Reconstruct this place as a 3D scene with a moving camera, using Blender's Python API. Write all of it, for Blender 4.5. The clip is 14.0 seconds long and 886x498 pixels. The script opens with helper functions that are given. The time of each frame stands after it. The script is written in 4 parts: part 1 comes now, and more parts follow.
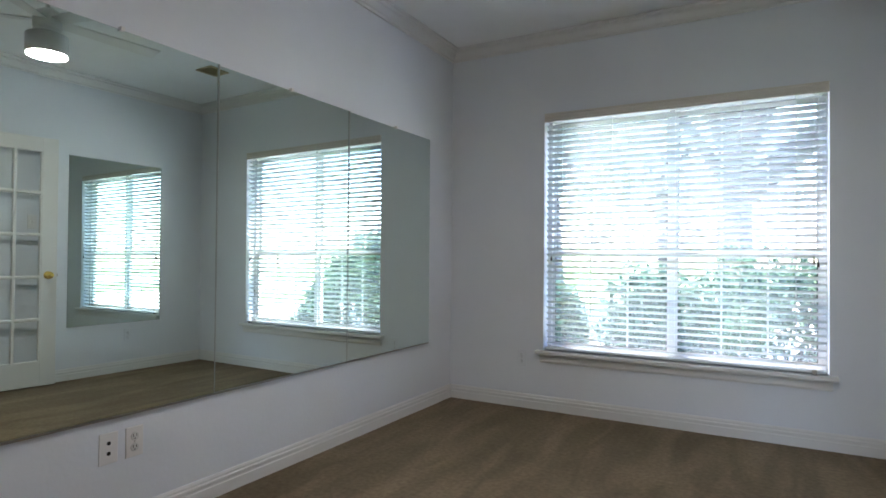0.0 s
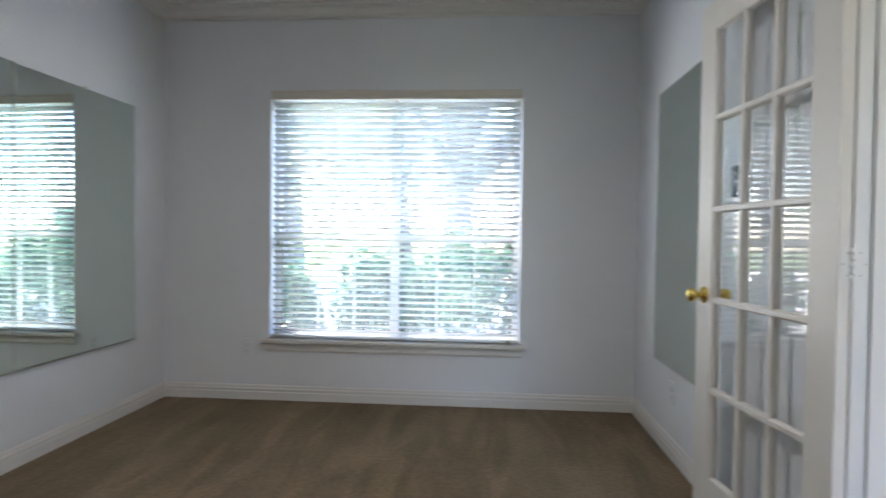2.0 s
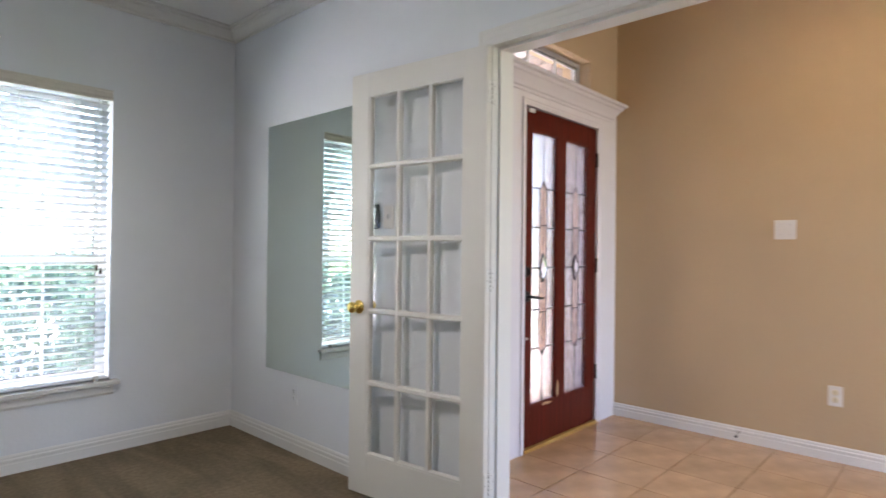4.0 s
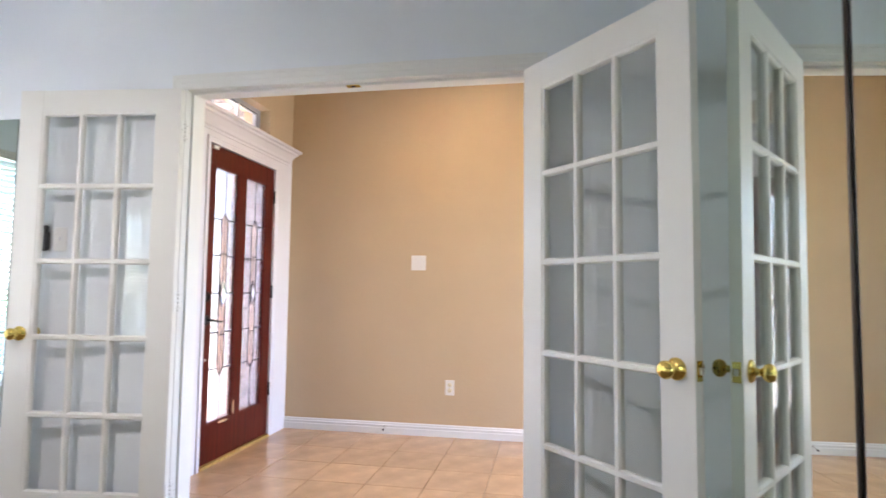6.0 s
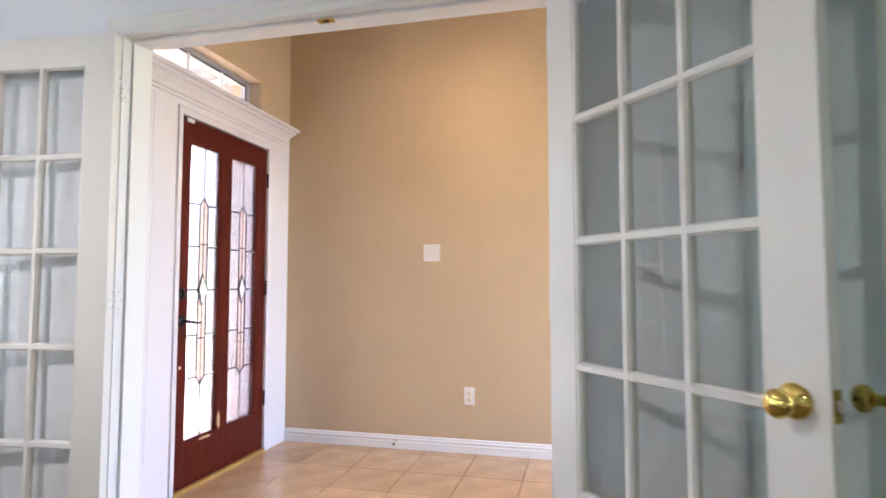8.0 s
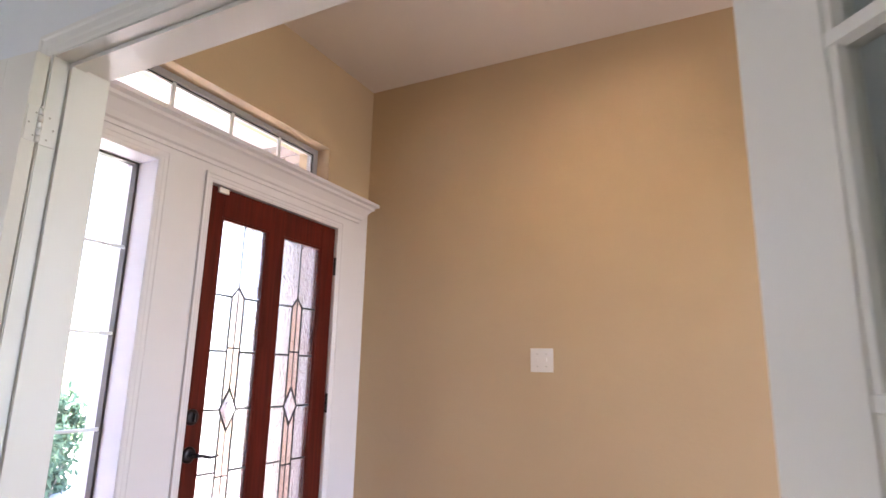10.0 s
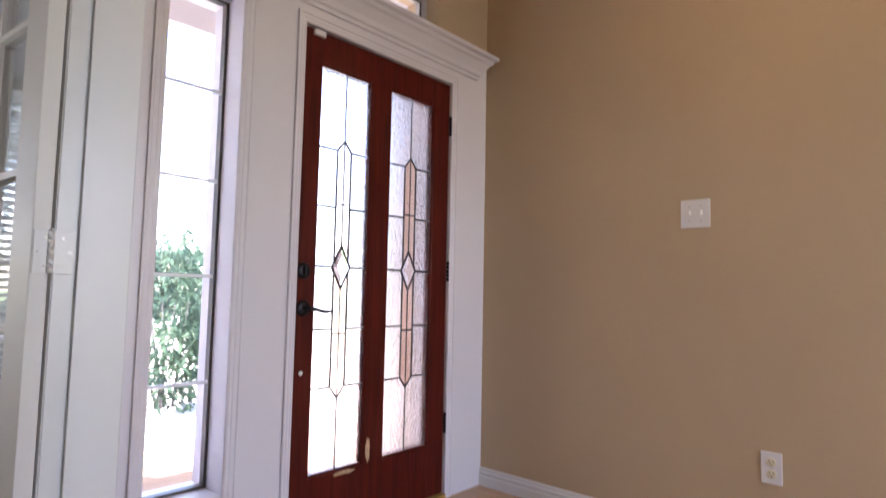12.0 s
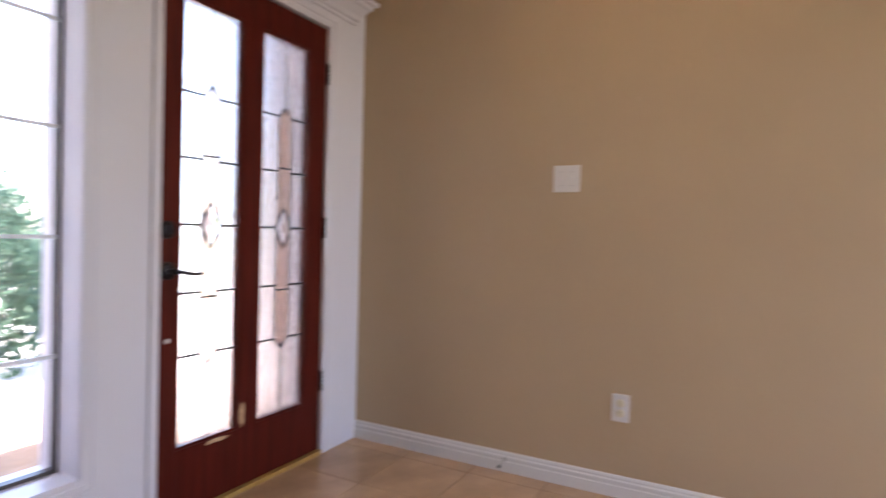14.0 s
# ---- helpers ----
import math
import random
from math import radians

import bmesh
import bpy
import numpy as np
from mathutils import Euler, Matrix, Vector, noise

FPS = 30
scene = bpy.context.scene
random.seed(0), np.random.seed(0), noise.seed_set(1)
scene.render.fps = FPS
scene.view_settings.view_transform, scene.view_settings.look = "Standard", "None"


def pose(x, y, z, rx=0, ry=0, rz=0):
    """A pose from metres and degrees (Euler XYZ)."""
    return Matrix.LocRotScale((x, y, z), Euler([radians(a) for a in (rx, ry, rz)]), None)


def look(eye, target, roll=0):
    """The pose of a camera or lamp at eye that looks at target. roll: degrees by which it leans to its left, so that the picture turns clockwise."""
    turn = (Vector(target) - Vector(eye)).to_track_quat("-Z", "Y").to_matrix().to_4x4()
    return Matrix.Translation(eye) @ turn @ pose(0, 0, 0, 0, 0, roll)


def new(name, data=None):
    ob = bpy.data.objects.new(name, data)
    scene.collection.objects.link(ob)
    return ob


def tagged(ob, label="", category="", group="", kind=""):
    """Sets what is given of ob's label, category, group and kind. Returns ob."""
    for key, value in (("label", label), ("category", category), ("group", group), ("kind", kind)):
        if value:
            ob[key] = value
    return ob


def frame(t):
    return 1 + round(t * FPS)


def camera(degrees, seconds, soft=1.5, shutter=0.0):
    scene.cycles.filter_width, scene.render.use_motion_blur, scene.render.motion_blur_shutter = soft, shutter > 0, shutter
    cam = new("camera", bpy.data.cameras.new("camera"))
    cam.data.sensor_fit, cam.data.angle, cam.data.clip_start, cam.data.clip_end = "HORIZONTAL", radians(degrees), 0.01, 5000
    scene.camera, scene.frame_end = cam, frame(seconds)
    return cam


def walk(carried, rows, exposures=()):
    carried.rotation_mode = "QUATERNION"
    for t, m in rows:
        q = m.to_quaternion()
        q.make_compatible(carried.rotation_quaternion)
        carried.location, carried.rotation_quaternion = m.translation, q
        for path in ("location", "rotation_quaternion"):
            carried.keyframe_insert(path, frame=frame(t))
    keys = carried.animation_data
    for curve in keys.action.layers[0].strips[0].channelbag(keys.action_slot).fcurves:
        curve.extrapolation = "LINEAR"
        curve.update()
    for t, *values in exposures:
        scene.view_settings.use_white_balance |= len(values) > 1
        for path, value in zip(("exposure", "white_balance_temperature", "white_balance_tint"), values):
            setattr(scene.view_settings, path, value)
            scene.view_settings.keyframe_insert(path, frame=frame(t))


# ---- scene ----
cam = camera(75.3, 14.0, shutter=0.45)
PATH = [
    (0, (0.387, 0.162, 1.062), (-0.58, 1.913, 1.093), 0.6),
    (0.5, (0.351, 0.156, 1.052), (-0.602, 1.915, 1.032), 0.7),
    (1, (0.442, 0.192, 1.087), (-0.431, 1.991, 1.048), 0.9),
    (1.5, (0.514, 0.24, 1.111), (-0.011, 2.17, 1.073), 0.9),
    (2, (0.502, 0.27, 1.114), (0.355, 2.264, 1.076), 0.8),
    (2.5, (0.404, 0.394, 1.116), (0.754, 2.363, 1.08), 1.0),
    (3, (0.143, 0.488, 1.132), (0.968, 2.31, 1.119), 0.8),
    (3.5, (-0.172, 0.483, 1.171), (1.085, 2.039, 1.168), 0.8),
    (4, (-0.415, 0.393, 1.18), (1.056, 1.747, 1.188), 0.6),
    (4.2, (-0.525, 0.335, 1.18), (1.027, 1.597, 1.199), 0.5),
    (6.3, (-0.873, 0.187, 1.128), (1.103, 0.46, 1.265), 0.2),
    (6.5, (-0.855, 0.167, 1.131), (1.127, 0.401, 1.262), -0.1),
    (7, (-0.706, 0.12, 1.125), (1.278, 0.333, 1.253), -0.1),
    (7.5, (-0.536, 0.139, 1.113), (1.44, 0.425, 1.231), -0.2),
    (8, (-0.269, 0.213, 1.118), (1.671, 0.687, 1.24), -0.0),
    (8.2, (-0.175, 0.229, 1.139), (1.75, 0.757, 1.267), 0.1),
    (10.3, (0.841, 0.386, 1.255), (2.536, 1.344, 1.709), 1.2),
    (10.5, (0.892, 0.425, 1.234), (2.557, 1.433, 1.693), 1.1),
    (11, (1.051, 0.44, 1.174), (2.553, 1.68, 1.628), 0.9),
    (11.5, (1.121, 0.436, 1.073), (2.57, 1.771, 1.416), 1.1),
    (12, (1.118, 0.427, 0.995), (2.6, 1.762, 1.141), 1.2),
    (12.5, (1.111, 0.368, 0.98), (2.574, 1.732, 0.962), 1.2),
    (13, (1.08, 0.363, 0.989), (2.529, 1.74, 0.928), 1.4),
    (13.5, (1.084, 0.398, 1.027), (2.561, 1.745, 0.961), 1.6),
    (14, (1.082, 0.521, 1.065), (2.85, 1.456, 1.023), 1.6),
]
walk(cam, [(t, look(eye, target, roll)) for t, eye, target, roll in PATH],
     [(0.0, 4.0, 6150, 16), (2.0, 4.05, 6250, 17), (3.0, 3.85, 6300, 18), (4.0, 4.35, 6450, 19), (6.3, 5.0, 6250, 20), (8.2, 4.92, 6250, 21),
      (10.3, 4.35, 6500, 24), (11.5, 3.95, 6450, 25), (12.5, 3.75, 6500, 26), (14.0, 3.78, 6500, 24)])

# ---------------------------------------------------------------- light
world = bpy.data.worlds.new("sky")
scene.world = world
world.use_nodes = True
wn = world.node_tree.nodes
sky = wn.new("ShaderNodeTexSky")
sky.sky_type = "NISHITA"
sky.sun_disc = False
sky.sun_elevation, sky.sun_rotation = radians(71.6), radians(-53.1)
wn["Background"].inputs["Strength"].default_value = 0.15
world.node_tree.links.new(sky.outputs[0], wn["Background"].inputs["Color"])

sun = new("sun", bpy.data.lights.new("sun", "SUN"))
sun.data.energy, sun.data.angle, sun.data.color = 4.2, radians(0.5), (1.0, 0.95, 0.86)
sun.matrix_world = look((-2.4, 1.8, 9.0), (0, 0, 0))

# added fill light for the foyer, in an unseen opening behind the camera
back = new("foyer_fill_light", bpy.data.lights.new("foyer_fill_light", "AREA"))
back.data.shape, back.data.size, back.data.size_y = "RECTANGLE", 1.6, 2.0
back.data.energy, back.data.color = 1.6, (0.97, 0.98, 1.0)
back.matrix_world = look((2.575, -2.66, 1.35), (2.575, 0, 1.35))

# ---------------------------------------------------------------- plan
WX, NY, EX, EF = -1.69, 4.06, 1.475, 1.620      # study walls; foyer face of the shared wall
FY, TX = 2.315, 3.54                            # foyer front wall, far wall
CZ, FZ = 2.65, 3.01                             # ceilings
JN, JS, HEAD = 1.862, 0.280, 2.040              # double-door opening
BACK = -2.60                                    # closing wall of the foyer
SKEW = radians(3.5)                             # the south wall stands a little askew


WEST_TURN = radians(0.7)                        # so does the west wall


def west(y):
    return WX + (y - NY) * math.tan(WEST_TURN)


def south(x):
    return (-0.328 + math.sin(SKEW) * x) / math.cos(SKEW)


# ---------------------------------------------------------------- materials
def mat(name, color, rough=0.5, metal=0.0, var=0.0, scale=3.0, bump=0.0, bscale=40.0, spec=0.5, fine=0.0, rand=0.0):
    m = bpy.data.materials.new(name)
    m.use_nodes = True
    nt = m.node_tree
    n, l = nt.nodes, nt.links
    b = n["Principled BSDF"]
    b.inputs["Base Color"].default_value = (*color, 1)
    b.inputs["Roughness"].default_value = rough
    b.inputs["Metallic"].default_value = metal
    b.inputs["Specular IOR Level"].default_value = spec
    tc = n.new("ShaderNodeTexCoord")
    if var or rand:
        src = None
        if var:
            no = n.new("ShaderNodeTexNoise")
            no.inputs["Scale"].default_value = scale
            no.inputs["Detail"].default_value = 6
            l.new(tc.outputs["Object"], no.inputs["Vector"])
            mr = n.new("ShaderNodeMapRange")
            mr.inputs[1].default_value, mr.inputs[2].default_value = 0.3, 0.7
            mr.inputs[3].default_value, mr.inputs[4].default_value = 1 - var, 1 + var
            l.new(no.outputs["Fac"], mr.inputs[0])
            src = mr.outputs[0]
            r2 = n.new("ShaderNodeMapRange")
            r2.inputs[1].default_value, r2.inputs[2].default_value = 0.3, 0.7
            r2.inputs[3].default_value, r2.inputs[4].default_value = max(rough - 0.03, 0), min(rough + 0.03, 1)
            l.new(no.outputs["Fac"], r2.inputs[0])
            l.new(r2.outputs[0], b.inputs["Roughness"])
        if fine:
            nf = n.new("ShaderNodeTexNoise")
            nf.inputs["Scale"].default_value = scale * 28
            nf.inputs["Detail"].default_value = 3
            l.new(tc.outputs["Object"], nf.inputs["Vector"])
            mf = n.new("ShaderNodeMapRange")
            mf.inputs[3].default_value, mf.inputs[4].default_value = 1 - fine, 1 + fine
            l.new(nf.outputs["Fac"], mf.inputs[0])
            mu = n.new("ShaderNodeMath")
            mu.operation = "MULTIPLY"
            l.new(src, mu.inputs[0])
            l.new(mf.outputs[0], mu.inputs[1])
            src = mu.outputs[0]
        if rand:
            oi = n.new("ShaderNodeObjectInfo")
            mo = n.new("ShaderNodeMapRange")
            mo.inputs[3].default_value, mo.inputs[4].default_value = 1 - rand, 1 + rand
            l.new(oi.outputs["Random"], mo.inputs[0])
            if src:
                mu = n.new("ShaderNodeMath")
                mu.operation = "MULTIPLY"
                l.new(src, mu.inputs[0])
                l.new(mo.outputs[0], mu.inputs[1])
                src = mu.outputs[0]
            else:
                src = mo.outputs[0]
        vm = n.new("ShaderNodeVectorMath")
        vm.operation = "SCALE"
        vm.inputs[0].default_value = color
        l.new(src, vm.inputs["Scale"])
        l.new(vm.outputs[0], b.inputs["Base Color"])
    if bump:
        nb = n.new("ShaderNodeTexNoise")
        nb.inputs["Scale"].default_value = bscale
        nb.inputs["Detail"].default_value = 4
        l.new(tc.outputs["Object"], nb.inputs["Vector"])
        bp = n.new("ShaderNodeBump")
        bp.inputs["Strength"].default_value = 1.0
        bp.inputs["Distance"].default_value = bump
        l.new(nb.outputs["Fac"], bp.inputs["Height"])
        l.new(bp.outputs[0], b.inputs["Normal"])
    return m


def glass(name, tint=(1, 1, 1), gloss_rough=0.0, ior=1.5):
    """Thin clear pane: see-through, with a gloss that grows at grazing angles."""
    m = bpy.data.materials.new(name)
    m.use_nodes = True
    nt = m.node_tree
    n, l = nt.nodes, nt.links
    n.remove(n["Principled BSDF"])
    tr, gl, mx, lw = (n.new("ShaderNodeBsdfTransparent"), n.new("ShaderNodeBsdfGlossy"),
                      n.new("ShaderNodeMixShader"), n.new("ShaderNodeLayerWeight"))
    pw, ma = n.new("ShaderNodeMath"), n.new("ShaderNodeMath")
    tr.inputs[0].default_value = (*tint, 1)
    gl.inputs["Roughness"].default_value = gloss_rough
    f0 = ((ior - 1) / (ior + 1)) ** 2
    pw.operation, ma.operation = "POWER", "MULTIPLY_ADD"
    lw.inputs["Blend"].default_value = 0.5
    pw.inputs[1].default_value = 5.0
    ma.inputs[1].default_value, ma.inputs[2].default_value = 1 - f0, f0
    l.new(lw.outputs["Facing"], pw.inputs[0])
    l.new(pw.outputs[0], ma.inputs[0])
    l.new(ma.outputs[0], mx.inputs[0])
    l.new(tr.outputs[0], mx.inputs[1])
    l.new(gl.outputs[0], mx.inputs[2])
    l.new(mx.outputs[0], n["Material Output"].inputs[0])
    return m


def rippled(name, bscale, dist, rough):
    m = mat(name, (0.72, 0.71, 0.74), rough, 0, bump=dist, bscale=bscale)
    b = m.node_tree.nodes["Principled BSDF"]
    b.inputs["Transmission Weight"].default_value = 1.0
    b.inputs["IOR"].default_value = 1.35
    return m


def glow(name, color, strength):
    m = bpy.data.materials.new(name)
    m.use_nodes = True
    b = m.node_tree.nodes["Principled BSDF"]
    b.inputs["Base Color"].default_value = (0.9, 0.9, 0.88, 1)
    b.inputs["Emission Color"].default_value = (*color, 1)
    b.inputs["Emission Strength"].default_value = strength
    return m


def wood(name, dark, light):
    m = mat(name, dark, 0.30, bump=0.0004, bscale=60, spec=0.22)
    n, l = m.node_tree.nodes, m.node_tree.links
    tc = n.new("ShaderNodeTexCoord")
    mp = n.new("ShaderNodeMapping")
    mp.inputs["Scale"].default_value = (26, 26, 1.3)
    no = n.new("ShaderNodeTexNoise")
    no.inputs["Scale"].default_value, no.inputs["Detail"].default_value = 2.0, 8
    no.inputs["Distortion"].default_value = 0.6
    cr = n.new("ShaderNodeValToRGB")
    cr.color_ramp.elements[0].color, cr.color_ramp.elements[1].color = (*dark, 1), (*light, 1)
    cr.color_ramp.elements[0].position, cr.color_ramp.elements[1].position = 0.35, 0.7
    l.new(tc.outputs["Object"], mp.inputs[0])
    l.new(mp.outputs[0], no.inputs["Vector"])
    l.new(no.outputs["Fac"], cr.inputs[0])
    l.new(cr.outputs[0], n["Principled BSDF"].inputs["Base Color"])
    return m


def streaks(m, amount):
    """Broad vacuum strokes: stretched noise that lightens and darkens the pile."""
    n, l = m.node_tree.nodes, m.node_tree.links
    b = n["Principled BSDF"]
    src = b.inputs["Base Color"].links[0].from_socket
    tc, mp, no, mr, vm = (n.new("ShaderNodeTexCoord"), n.new("ShaderNodeMapping"), n.new("ShaderNodeTexNoise"),
                          n.new("ShaderNodeMapRange"), n.new("ShaderNodeVectorMath"))
    mp.inputs["Rotation"].default_value = (0, 0, 0.35)
    mp.inputs["Scale"].default_value = (3.0, 0.7, 1)
    no.inputs["Scale"].default_value, no.inputs["Detail"].default_value = 1.6, 3
    no.inputs["Distortion"].default_value = 0.8
    mr.inputs[1].default_value, mr.inputs[2].default_value = 0.42, 0.62
    mr.inputs[3].default_value, mr.inputs[4].default_value = 1 - amount, 1 + amount
    vm.operation = "SCALE"
    l.new(tc.outputs["Object"], mp.inputs[0])
    l.new(mp.outputs[0], no.inputs["Vector"])
    l.new(no.outputs["Fac"], mr.inputs[0])
    l.new(src, vm.inputs[0])
    l.new(mr.outputs[0], vm.inputs["Scale"])
    l.new(vm.outputs[0], b.inputs["Base Color"])


PAINT_BLUE = mat("pale_blue_wall_paint", (0.74, 0.76, 0.80), 0.7, var=0.03, scale=1.6, bump=0.0007, bscale=55)
PAINT_TAN = mat("tan_wall_paint", (0.52, 0.385, 0.242), 0.62, var=0.03, scale=2.0, bump=0.0009, bscale=45)
CEIL = mat("ceiling_paint", (0.88, 0.885, 0.885), 0.8, var=0.02, scale=2, bump=0.001, bscale=70)
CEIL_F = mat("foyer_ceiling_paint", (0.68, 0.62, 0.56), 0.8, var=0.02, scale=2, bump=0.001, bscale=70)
WHITE = mat("white_trim_paint", (0.74, 0.73, 0.715), 0.33, var=0.0, scale=5, bump=0.0003, bscale=35)
CREAM = mat("cream_door_paint", (0.73, 0.71, 0.675), 0.35, var=0.007, scale=4, bump=0.0003, bscale=35)
ENTRY = mat("entry_white_paint", (0.70, 0.67, 0.70), 0.28, var=0.0, scale=4, bump=0.0003, bscale=30)
CARPET = mat("brown_carpet", (0.235, 0.180, 0.117), 0.95, var=0.17, scale=1.5, bump=0.006, bscale=260, spec=0.1, fine=0.35)
streaks(CARPET, 0.13)
TILE = mat("beige_floor_tile", (0.52, 0.335, 0.19), 0.24, var=0.15, scale=6.5, bump=0.0006, bscale=16, fine=0.14, rand=0.06)
GROUT = mat("tile_grout", (0.33, 0.215, 0.135), 0.9, var=0.1, scale=20)
MIRROR = mat("mirror_silver", (0.77, 0.865, 0.82), 0.0, 1.0)
MIRROR_EDGE = mat("mirror_cut_edge", (0.22, 0.27, 0.26), 0.2)
DARK_TRIM = mat("dark_bronze_strip", (0.075, 0.062, 0.055), 0.35, 0.4, var=0.2, scale=10)
BRASS = mat("polished_brass", (0.83, 0.60, 0.17), 0.13, 1.0, var=0.06, scale=20)
STEEL = mat("brushed_steel", (0.45, 0.43, 0.40), 0.35, 1.0)
BRONZE = mat("oil_rubbed_bronze", (0.022, 0.019, 0.022), 0.38, 0.7)
MAHOGANY = wood("red_mahogany", (0.058, 0.0065, 0.0040), (0.108, 0.012, 0.0068))
RAW_WOOD = mat("bare_chipped_wood", (0.55, 0.36, 0.20), 0.7, var=0.2, scale=60)
OAK = mat("golden_threshold", (0.46, 0.27, 0.07), 0.4, var=0.15, scale=14)
LEAD = mat("lead_came", (0.028, 0.026, 0.028), 0.45, 0.6)
CLEAR = glass("clear_glass")
PANE = glass("door_pane_glass", (0.99, 0.995, 0.99), 0.0, 1.55)
RIPPLE = rippled("hammered_glass", 75, 0.010, 0.04)
PINK = rippled("pink_reeded_glass", 45, 0.008, 0.06)
PINK.node_tree.nodes["Principled BSDF"].inputs["Base Color"].default_value = (0.74, 0.60, 0.54, 1)
DIAMOND = rippled("bevelled_diamond_glass", 20, 0.0, 0.01)
VEILED = glass("glare_veiled_glass")
VINYL = mat("white_window_vinyl", (0.74, 0.75, 0.76), 0.4, var=0.02, scale=6)
GREY_FRAME = mat("grey_frame_paint", (0.40, 0.385, 0.40), 0.45, var=0.03, scale=8)
GASKET = mat("black_glazing_rubber", (0.02, 0.022, 0.025), 0.6)
SLAT = mat("white_blind_slat", (0.86, 0.86, 0.86), 0.4, var=0.02, scale=5)
VAL = mat("off_white_valance", (0.66, 0.62, 0.56), 0.45, var=0.03, scale=5)
CORD = mat("white_cord", (0.7, 0.7, 0.68), 0.8)
TASSEL = mat("brown_wood_tassel", (0.06, 0.045, 0.035), 0.5)
PLATE = mat("white_plate_plastic", (0.76, 0.735, 0.715), 0.35)
PAINTED = mat("painted_over_plate", (0.73, 0.75, 0.79), 0.6, var=0.02, scale=8)
PALE_FACE = mat("pale_receptacle_plastic", (0.62, 0.61, 0.59), 0.35)
IVORY = mat("ivory_plastic", (0.74, 0.66, 0.48), 0.35)
HOLE = mat("dark_slot", (0.012, 0.011, 0.01), 0.8)
FAN_WHITE = mat("fan_white_enamel", (0.75, 0.75, 0.73), 0.3)
LAMP = glow("lamp_diffuser", (1.0, 0.95, 0.88), 9.5)
CAN = glow("can_light_lens", (1.0, 0.77, 0.49), 10.8)
VENT = mat("tan_vent_metal", (0.50, 0.42, 0.24), 0.5, var=0.1, scale=20)
BRICK = mat("pale_tan_brick", (0.43, 0.365, 0.33), 0.85, var=0.18, scale=12, bump=0.003, bscale=60, rand=0.18)
MORTAR = mat("pale_mortar", (0.45, 0.42, 0.38), 0.9, var=0.1, scale=20)
CONCRETE = mat("pale_concrete", (0.56, 0.54, 0.51), 0.85, var=0.08, scale=3, bump=0.001, bscale=40)
GRASS = mat("lawn_grass", (0.07, 0.12, 0.035), 0.9, var=0.35, scale=1.2, bump=0.02, bscale=60, fine=0.4)
BARK = mat("grey_bark", (0.10, 0.097, 0.10), 0.9, var=0.25, scale=8, bump=0.02, bscale=25)
LEAF = mat("green_leaf", (0.045, 0.088, 0.052), 0.6, var=0.4, scale=3, spec=0.2)
# crown leaves paled towards the white sky: overexposure put into their colour
LEAF_T = mat("glare_pale_leaf", (0.11, 0.14, 0.11), 0.5, var=0.3, scale=2)
LEAF_B = mat("bluish_green_leaf", (0.04, 0.075, 0.055), 0.6, var=0.4, scale=3, spec=0.2)


def let_light_through(m, color, share):
    n, l = m.node_tree.nodes, m.node_tree.links
    t, mx = n.new("ShaderNodeBsdfTranslucent"), n.new("ShaderNodeMixShader")
    t.inputs["Color"].default_value = (*color, 1)
    mx.inputs[0].default_value = share
    l.new(n["Principled BSDF"].outputs[0], mx.inputs[1])
    l.new(t.outputs[0], mx.inputs[2])
    l.new(mx.outputs[0], n["Material Output"].inputs[0])


def glare_veil(m, color, share):
    """Imitates veiling glare: a translucent share in the pane scatters a little of the daylight."""
    n, l = m.node_tree.nodes, m.node_tree.links
    out = n["Material Output"]
    src = out.inputs[0].links[0].from_socket
    t, mx = n.new("ShaderNodeBsdfTranslucent"), n.new("ShaderNodeMixShader")
    t.inputs["Color"].default_value = (*color, 1)
    mx.inputs[0].default_value = share
    l.new(src, mx.inputs[1])
    l.new(t.outputs[0], mx.inputs[2])
    l.new(mx.outputs[0], out.inputs[0])


# haze of glare over the view, mixed into the window panes
glare_veil(VEILED, (0.80, 0.88, 0.95), 0.025)
let_light_through(SLAT, (0.78, 0.87, 0.88), 0.30)
# strong bright share so the crowns wash out against the sky
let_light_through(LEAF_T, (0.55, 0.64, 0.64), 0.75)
for leafy in (LEAF, LEAF_B):
    let_light_through(leafy, (0.055, 0.11, 0.085), 0.4)


# ---------------------------------------------------------------- mesh helpers
def box(bm, x0, x1, y0, y1, z0, z1, bevel=0.0):
    vs = [bm.verts.new((x, y, z)) for x in (x0, x1) for y in (y0, y1) for z in (z0, z1)]
    fs = [(0, 1, 3, 2), (4, 6, 7, 5), (0, 4, 5, 1), (2, 3, 7, 6), (0, 2, 6, 4), (1, 5, 7, 3)]
    faces = [bm.faces.new([vs[i] for i in f]) for f in fs]
    if bevel:
        edges = list({e for f in faces for e in f.edges})
        bmesh.ops.bevel(bm, geom=edges, offset=bevel, segments=2, affect="EDGES", profile=0.5)
    return bm


